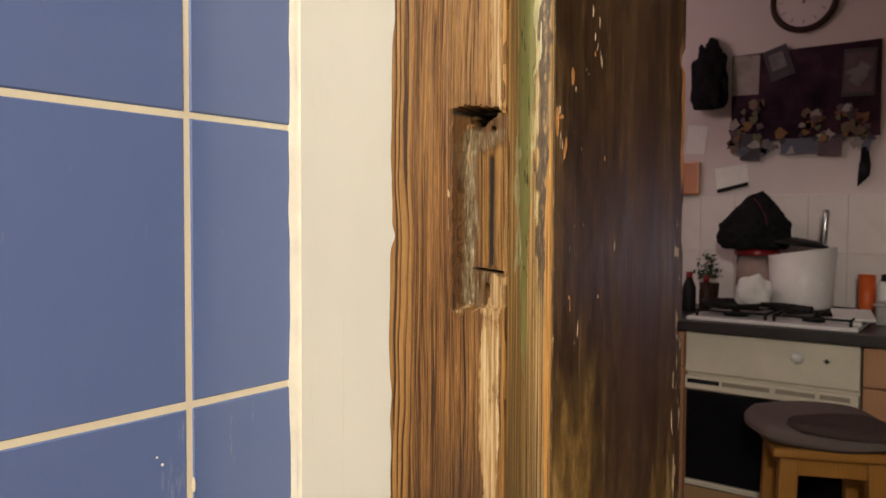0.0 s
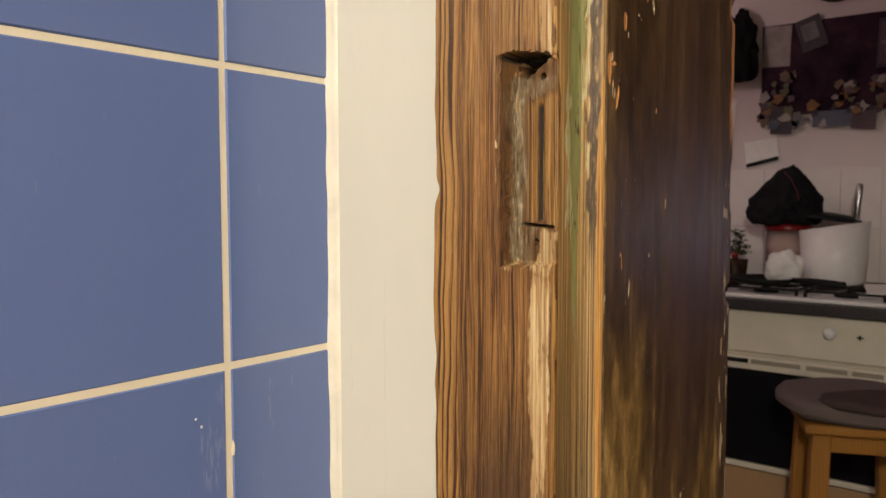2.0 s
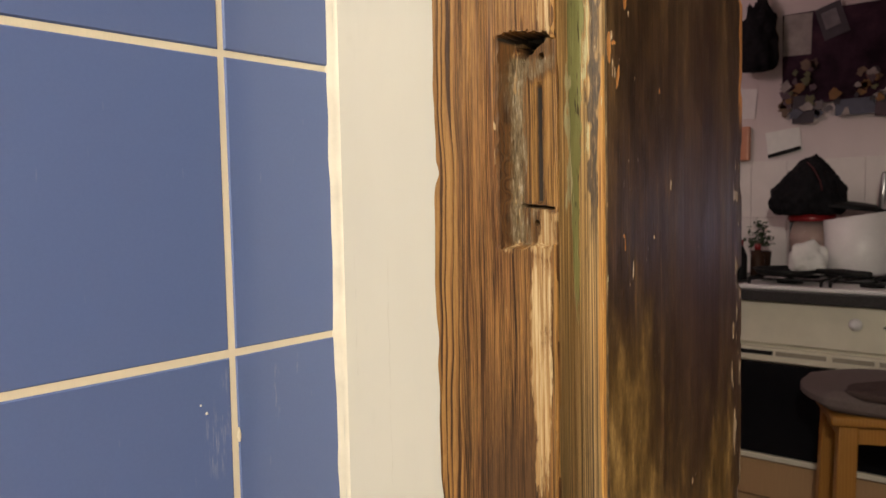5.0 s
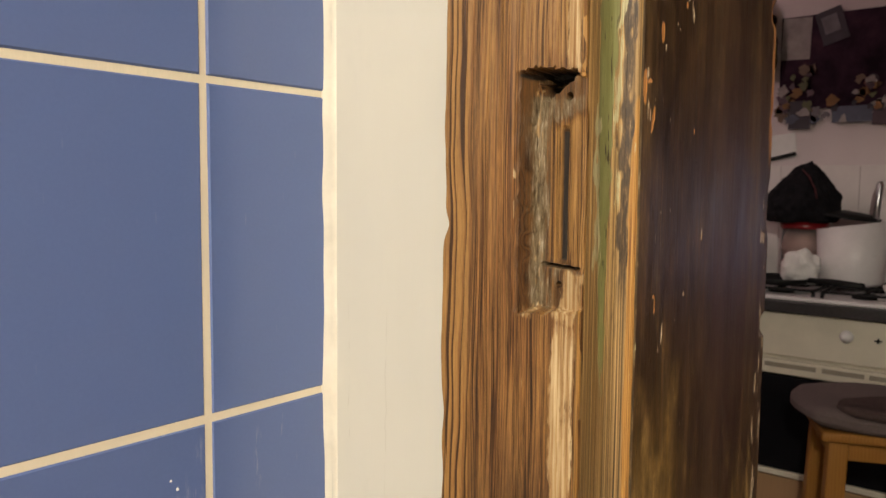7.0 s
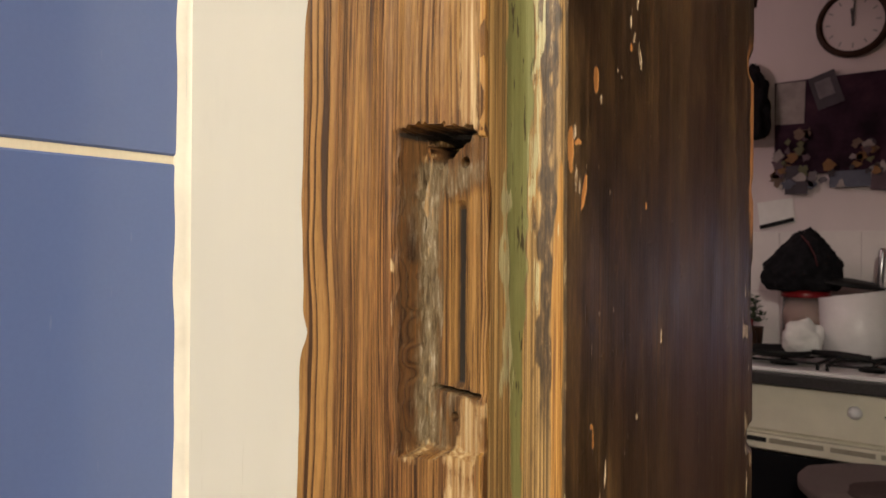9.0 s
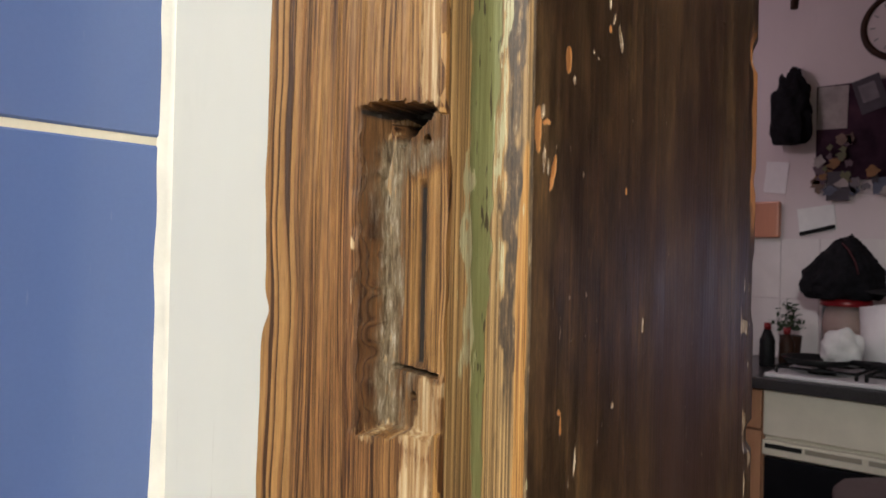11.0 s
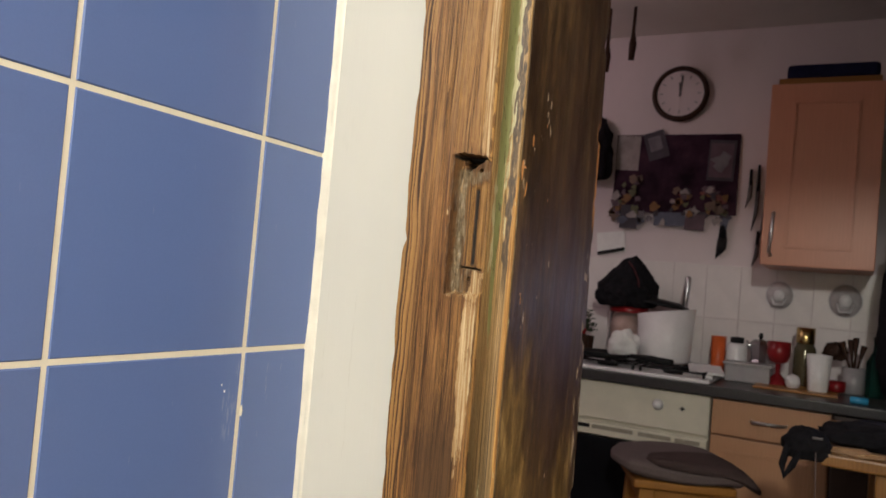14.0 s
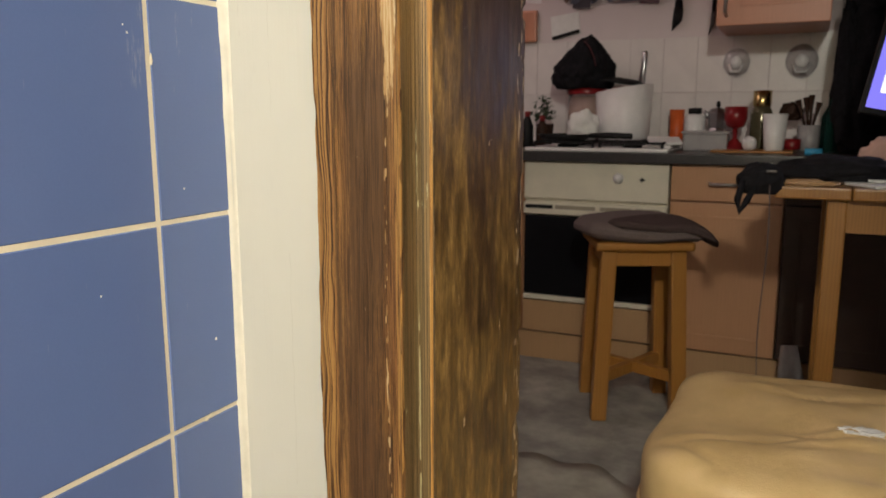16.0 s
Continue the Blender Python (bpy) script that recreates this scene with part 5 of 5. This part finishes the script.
# ---- stool ----
def stool():
    base = (-0.378, 2.642, 0)
    t = thing("stool", base, "honey pine stool with a mauve grey cushion", "stool")
    m = Matrix.Translation(base) @ Matrix.Rotation(math_turn, 4, "Z")
    for sx in (-1, 1):
        for sy in (-1, 1):
            leg = box(-0.026, 0.026, -0.026, 0.026, 0, 0.60, 0.006)
            for v in leg.verts:
                k = 1 - v.co.z / 0.60
                v.co.x += sx * (0.116 + 0.022 * k)
                v.co.y += sy * (0.116 + 0.022 * k)
            part("leg", turned(m, leg), PINEWOOD, t)
    part("apron", turned(m, joined(box(-0.10, 0.10, -0.131, -0.109, 0.545, 0.60, 0.002), box(-0.10, 0.10, 0.109, 0.131, 0.545, 0.60, 0.002), box(-0.131, -0.109, -0.10, 0.10, 0.545, 0.60, 0.002), box(0.109, 0.131, -0.10, 0.10, 0.545, 0.60, 0.002))), PINEWOOD, t)
    part("seat", turned(m, box(-0.165, 0.165, -0.165, 0.165, 0.601, 0.630, 0.010, 3)), PINEWOOD, t)
    for k in (0, 1):
        part("stretcher", turned(m @ Matrix.Rotation(pi / 4 + k * pi / 2, 4, "Z"), box(-0.192, 0.192, -0.015, 0.015, 0.13 + 0.002 * k, 0.168 + 0.002 * k, 0.003)), PINEWOOD, t)
    cu = thing("stool_cushion", (base[0], base[1], 0.631), "mauve grey cushion with a dark brown flap on the stool", "cushion")

    def pad(x0, x1, y0, y1, z0, z1, droop, bend):
        bm = box(x0, x1, y0, y1, z0, z1)
        bmesh.ops.subdivide_edges(bm, edges=bm.edges[:], cuts=12, use_grid_fill=True)
        for v in bm.verts:
            u, w = (v.co.x - x0) / (x1 - x0) * 2 - 1, (v.co.y - y0) / (y1 - y0) * 2 - 1
            r = max(abs(u), abs(w))
            mid = (z0 + z1) / 2
            v.co.x -= 0.16 * u * u * w * w * (v.co.x - (x0 + x1) / 2)
            v.co.y -= 0.16 * u * u * w * w * (v.co.y - (y0 + y1) / 2)
            v.co.z = mid + (v.co.z - mid) * (1 - 0.75 * r ** 6) + 0.008 * sin(u * 3 + w * 2)
            k = max(0, v.co.x - bend)
            v.co.z -= droop * k * k
        return bm
    part("pad", turned(m, pad(-0.215, 0.215, -0.205, 0.21, 0.629, 0.698, 2.6, 0.10)), PADGREY, cu, "", True)
    part("flap", turned(m, pad(-0.13, 0.250, -0.203, -0.015, 0.668, 0.708, 3.0, 0.09)), PADDARK, cu, "dark brown folded flap", True)


math_turn = 0.41
stool()


# ---- table with clutter ----
def table():
    t = thing("pine_table", (0.7, 2.45, 0), "honey pine table with square legs", "table")
    part("tabletop", joined(box(0.081, 0.262, 2.10, 2.80, 0.836, 0.868, 0.006), box(0.2635, 1.30, 2.10, 2.80, 0.836, 0.868, 0.006)), TABLEWOOD, t)
    part("apron", joined(box(0.25, 1.22, 2.135, 2.155, 0.75, 0.835), box(0.225, 0.245, 2.18, 2.72, 0.75, 0.835)), TABLEWOOD, t)
    for x in (0.207, 1.22):
        for y in (2.125, 2.72):
            part("leg", box(x, x + 0.048, y, y + 0.048, 0, 0.8355, 0.005), TABLEWOOD, t)


table()
bag = thing("camera_bag", (0.12, 2.2, 0.868), "black bag with strap hanging over the table edge", "bag")
part("bag_body", lump((0.225, 2.28, 0.900), (0.155, 0.09, 0.042), 8.0, 0.25), BLACKCLOTH, bag, "", True)
part("bag_flap", lump((0.045, 2.12, 0.880), (0.058, 0.05, 0.046), 12.0, 0.16), BLACKCLOTH, bag, "", True)
part("strap", tube(((0.005, 2.085, 0.88), (-0.006, 2.07, 0.83), (0.0, 2.07, 0.80), (0.018, 2.07, 0.83), (0.035, 2.08, 0.87)), 0.009), BLACKCLOTH, bag, "", True)
part("buckle", box(0.06, 0.085, 2.063, 2.072, 0.905, 0.911, 0.002), TOOLGREY, bag, "small steel buckle")
single("cable", tube([(0.070 + 0.005 * sin(k), 2.075 + 0.002 * k, 0.872 - 0.085 * k) for k in range(11)], 0.0015, 6), PADGREY, "thin grey cable hanging from the table", "cable", "", True)
single("blue_bottle_cap", turned(Matrix.Translation((0.17, 3.05, 0.917)) @ Matrix.Rotation(pi / 2, 4, "Y"), lathe(0, 0, ((0.011, -0.030), (0.013, -0.028), (0.013, 0.028), (0.0, 0.030)))), BLUE, "light blue plastic cap on the worktop edge", "cap", "", True)
single("paper_sheets", joined(turned(Matrix.Translation((0.40, 2.22, 0.873)) @ Matrix.Rotation(0.5, 4, "Z"), box(-0.14, 0.14, -0.07, 0.07, -0.004, 0.003, 0.001)), turned(Matrix.Translation((0.43, 2.24, 0.884)) @ Matrix.Rotation(-0.2, 4, "Z") @ Matrix.Rotation(0.06, 4, "X"), box(-0.12, 0.13, -0.06, 0.07, -0.003, 0.003, 0.001))), PAPER, "loose white papers on the table", "papers")
single("yellow_cloth", lump((0.155, 2.145, 0.874), (0.075, 0.035, 0.010), 18.0, 0.4), TANFRONT, "small tan cloth on the table edge", "cloth", "", True)
single("pink_tissue", lump((0.345, 2.42, 0.922), (0.055, 0.04, 0.062), 15.0, 0.35), PINK, "crumpled pink paper tissue on the table", "tissue", "", True)


def monitor():
    t = thing("monitor", (0.56, 2.62, 0.868), "flat screen showing a bright page on the table", "monitor")
    m = Matrix.Translation((0.298, 2.58, 1.075)) @ Matrix.Rotation(0.12, 4, "Z") @ Matrix.Rotation(0.20, 4, "Y") @ Matrix.Rotation(-0.08, 4, "X")
    part("housing", turned(m, box(-0.012, 0.52, 0.0, 0.03, -0.02, 0.33, 0.006)), IRON, t, "black housing")
    part("screen", turned(m, box(0.0, 0.508, -0.003, 0.001, 0.0, 0.318)), SCREEN, t, "violet blue lit screen")
    part("page", turned(m, box(0.028, 0.49, -0.005, -0.0035, 0.048, 0.295)), SCREENWHITE, t, "white lit page")
    part("stand", joined(box(0.54, 0.60, 2.66, 2.69, 0.869, 1.10, 0.004), box(0.46, 0.68, 2.58, 2.74, 0.8685, 0.880, 0.004)), IRON, t)


monitor()


# ---- dark shelf with hung clothes beside the cabinet ----
def dark_shelf():
    t = thing("dark_shelf", (0.50, 3.45, 0.904), "dark open shelf with books and black clothes", "shelf")
    part("side_panel", box(0.255, 0.275, 3.33, 3.59, 0.905, 2.22, 0.003), BROWNWOOD, t)
    part("side_panel", box(0.78, 0.80, 3.33, 3.59, 0.905, 2.22, 0.003), BROWNWOOD, t)
    part("back_panel", box(0.276, 0.779, 3.575, 3.59, 0.905, 2.22), BROWNWOOD, t)
    for z in (1.32, 1.75, 2.20):
        part("shelf_board", box(0.276, 0.779, 3.34, 3.574, z, z + 0.02, 0.002), BROWNWOOD, t)


dark_shelf()
for x, z0, h, m, w in ((0.285, 1.771, 0.23, GREYPLASTIC, 0.03), (0.320, 1.771, 0.25, BROWNWOOD, 0.035), (0.36, 1.771, 0.22, PAPER, 0.02), (0.385, 1.771, 0.24, NAVY, 0.03)):
    single("book", joined(box(x, x + w, 3.36, 3.55, z0, z0 + h, 0.003)), m, "upright book on the dark shelf", "book", "books on the shelf")
coat = thing("black_coat", (0.31, 3.24, 0.95), "black coat hanging in front of the shelf", "coat")
part("coat_body", lump((0.315, 3.25, 1.16), (0.090, 0.06, 0.33), 21.0, 0.3), BLACKCLOTH, coat, "", True)
part("sleeve", lump((0.255, 3.22, 1.22), (0.036, 0.035, 0.24), 33.0, 0.35), BLACKCLOTH, coat, "", True)
part("collar", lump((0.315, 3.25, 1.47), (0.070, 0.05, 0.055), 41.0, 0.3), BLACKCLOTH, coat, "", True)
single("hanging_cloth", lump((0.36, 3.28, 2.05), (0.12, 0.07, 0.15), 24.0, 0.3), BLACKCLOTH, "black cloth bundle hanging at the shelf", "cloth", "", True)


# ---- ottoman ----
def ottoman():
    t = thing("ottoman", (0.36, 1.50, 0), "tan leather ottoman with piped cushion", "ottoman")

    from mathutils import noise as crease

    def pillow(cx, cy, cz, ax, ay, az, e, puff):
        """A block with generously rounded edges and soft creases on top."""
        bm = bmesh.new()
        nu, nv = 96, 40
        bend = lambda c, k: (abs(c) ** k) * (1 if c >= 0 else -1)
        rings = []
        levels = [(abs(cos(v)) ** e, bend(sin(v), e)) for v in [-pi / 2 + pi * q / nv for q in range(1, nv)]]
        if puff:
            levels += [(levels[-1][0] * (1 - k / 15), 1.0) for k in range(1, 15)]
        for out, up in levels:
            rings.append([])
            for p in range(nu):
                u = 2 * pi * p / nu
                x, y, z = ax * out * bend(cos(u), 0.32), ay * out * bend(sin(u), 0.32), az * up
                if z > 0:
                    sx, sy = x / ax, y / ay
                    off = sy + 0.37 + 0.50 * sx
                    z += puff * (1 - sx * sx) * (1 - sy * sy) - puff * 0.95 * float(np.exp(-(off / (0.22 if off < 0 else 0.07)) ** 2)) * (1 - sx ** 4) * min(max((-0.26 - sx) / 0.15, 0), 1) + 0.003 * sin(9 * sx + 4 * sy) + (0.010 * crease.noise(Vector((3.1 * sx + 1.2 * sy, 5.2 * sy - 1.4 * sx, 0.4))) - 0.008 * max(0.0, 1 - abs(crease.noise(Vector((2.1 * sx + 0.6 * sy, 3.4 * sy, 7.0)))) * 9) * (1 - sx ** 6)) * (1 if puff else 0)
                rings[-1].append(bm.verts.new((cx + x + 0.004 * sin(17 * y + 9 * z), cy + y + 0.004 * sin(13 * x), cz + z)))
        for a, b in zip(rings, rings[1:]):
            for p in range(nu):
                bm.faces.new((a[p], a[(p + 1) % nu], b[(p + 1) % nu], b[p]))
        bm.faces.new(rings[0][::-1])
        bm.faces.new(rings[-1])
        return bm
    turn = Matrix.Translation((-0.09, 1.25, 0)) @ Matrix.Rotation(-0.03, 4, "Z")
    part("base", turned(turn, pillow(0.47, 0.31, 0.165, 0.472, 0.315, 0.115, 0.25, 0.0)), LEATHER, t, "", True)
    cushion = part("cushion", turned(turn, pillow(0.47, 0.31, 0.335, 0.485, 0.328, 0.105, 0.30, 0.030)), LEATHER, t, "", True)
    part("piping", turned(turn, tube([(0.47 + 0.486 * abs(cos(a)) ** 0.32 * (1 if cos(a) > 0 else -1), 0.31 + 0.329 * abs(sin(a)) ** 0.32 * (1 if sin(a) > 0 else -1), 0.315) for a in [2 * pi * (k + 0.5) / 60 for k in range(60)]], 0.005, 6)), LEATHER, cushion, "", True)
    for x in (0.08, 0.86):
        for y in (0.08, 0.48):
            part("foot", turned(turn, lathe(x, y, ((0.02, 0), (0.026, 0.065)), 14)), BROWNWOOD, t)


ottoman()
single("paper_scrap", turned(Matrix.Translation((0.285, 1.47, 0.4695)) @ Matrix.Rotation(0.1, 4, "Z"), lump((0, 0, 0), (0.034, 0.018, 0.006), 30.0, 0.5)), PAPER, "torn white paper scrap on the ottoman", "paper")


def floor_sheet():
    """A loose piece of floor covering with a curling far edge."""
    bm = bmesh.new()
    rows = []
    for k in range(41):
        x = -0.80 + 0.62 * k / 40
        far = 1.98 + 0.10 * sin((x + 0.72) * 6.2) + 0.02 * sin(x * 31)
        rows.append([(x, 1.2 + (far - 1.2) * q / 16, 0.0035 + 0.010 * max(0, q - 13) ** 2 / 9 * (0.6 + 0.4 * sin(x * 17))) for q in range(17)])
    top = [[bm.verts.new(p) for p in row] for row in rows]
    low = [[bm.verts.new((x, y, max(0.0008, z - 0.003))) for x, y, z in row] for row in rows]
    for side, flip in ((top, False), (low, True)):
        for a, b in zip(side, side[1:]):
            for q in range(16):
                f = (a[q], b[q], b[q + 1], a[q + 1])
                bm.faces.new(f[::-1] if flip else f)
    for k in range(40):
        bm.faces.new((top[k][16], top[k + 1][16], low[k + 1][16], low[k][16]))
        bm.faces.new((top[k + 1][0], top[k][0], low[k][0], low[k + 1][0]))
    for q in range(16):
        bm.faces.new((top[0][q + 1], low[0][q + 1], low[0][q], top[0][q]))
        bm.faces.new((top[40][q], low[40][q], low[40][q + 1], top[40][q + 1]))
    return bm


single("floor_mat", floor_sheet(), plain("pale_worn_vinyl", (0.36, 0.345, 0.30), 0.55, 0, 0.35, 9), "pale worn vinyl mat with curled edge on the floor", "mat", "", True)
single("vacuum_hose", tube(((0.17, 2.94, 0.01), (0.15, 2.95, 0.10), (0.14, 2.97, 0.20)), (0.05, 0.045, 0.03)), GREYPLASTIC, "grey plastic tube under the table", "tube", "", True)

# ---- tiles, one by one ----


def slab(w, h, depth, r):
    """A tile standing in the plane x = 0, its face towards +x, with eased edges."""
    bm = bmesh.new()
    out = [bm.verts.new((-depth, a * w / 2, b * h / 2)) for a, b in ((-1, -1), (1, -1), (1, 1), (-1, 1))]
    mid = [bm.verts.new((-r, a * w / 2, b * h / 2)) for a, b in ((-1, -1), (1, -1), (1, 1), (-1, 1))]
    top = [bm.verts.new((0, a * (w / 2 - r), b * (h / 2 - r))) for a, b in ((-1, -1), (1, -1), (1, 1), (-1, 1))]
    for a, b in ((out, mid), (mid, top)):
        for k in range(4):
            bm.faces.new((a[k], a[(k + 1) % 4], b[(k + 1) % 4], b[k]))
    bm.faces.new(top)
    me = bpy.data.meshes.new("tile")
    bm.to_mesh(me)
    bm.free()
    return me


wall_tiled = bpy.data.objects["wall_tiled"]
JOINT, PITCH_Y, PITCH_Z = 0.0044, 0.200, 0.1985
full = slab(PITCH_Y - JOINT, PITCH_Z - JOINT, 0.0075, 0.0012)
narrow = slab(0.512 - 0.42 - JOINT / 2, PITCH_Z - JOINT, 0.0075, 0.0012)
for me in (full, narrow):
    me.materials.append(GLAZE)
rng = random.Random(2)
for row in range(12):
    zc = 1.155 - 5.5 * PITCH_Z + row * PITCH_Z
    if zc + PITCH_Z / 2 > 2.5:
        continue
    for col in range(13):
        ob = new("tile", narrow if col == 0 else full)
        yc = (0.42 + JOINT / 2 + 0.512) / 2 if col == 0 else 0.42 - PITCH_Y * (col - 0.5)
        ob.location = (TILE_X + rng.uniform(-0.0003, 0.0003), yc, zc)
        ob.rotation_euler = (rng.uniform(-0.002, 0.002), rng.uniform(-0.002, 0.002), rng.uniform(-0.002, 0.002))
        ob.parent = wall_tiled

wall_north = bpy.data.objects["wall_north"]
kitchen_tile = slab(0.150 - 0.003, 0.243, 0.005, 0.001)
kitchen_tile.materials.append(KTILE)
for row in range(2):
    for col in range(15):
        ob = new("tile", kitchen_tile)
        ob.location = (-1.30 + 0.150 * col, 3.595, 1.397 - 0.246 * (row + 0.5))
        ob.rotation_euler = (0, 0, -pi / 2)
        ob.parent = wall_north

# ---- smears and splashes of grout on the blue tiles ----
for y, z, ry, rz in ((0.4222, 1.098, 0.0014, 0.005), (0.4700, 0.7585, 0.004, 0.0025), (0.4640, 0.757, 0.002, 0.002)):
    part("grout_smear", lump((TILE_X + 0.0003, y, z), (0.0007, ry, rz), y * 90 + z, 0.6, 3, 2.6), GROUT, wall_tiled, "", True)
for y, z, size in ((0.4830, 0.834, 0.0013), (0.3980, 1.119, 0.0009), (0.3940, 1.125, 0.0007), (0.4520, 0.985, 0.0007), (0.3520, 0.905, 0.0009)):
    part("splash", lump((TILE_X + 0.0004, y, z), (size * 0.6, size, size * 1.3), z * 70, 0.3, 1), PAPER, wall_tiled, "white splash", True)
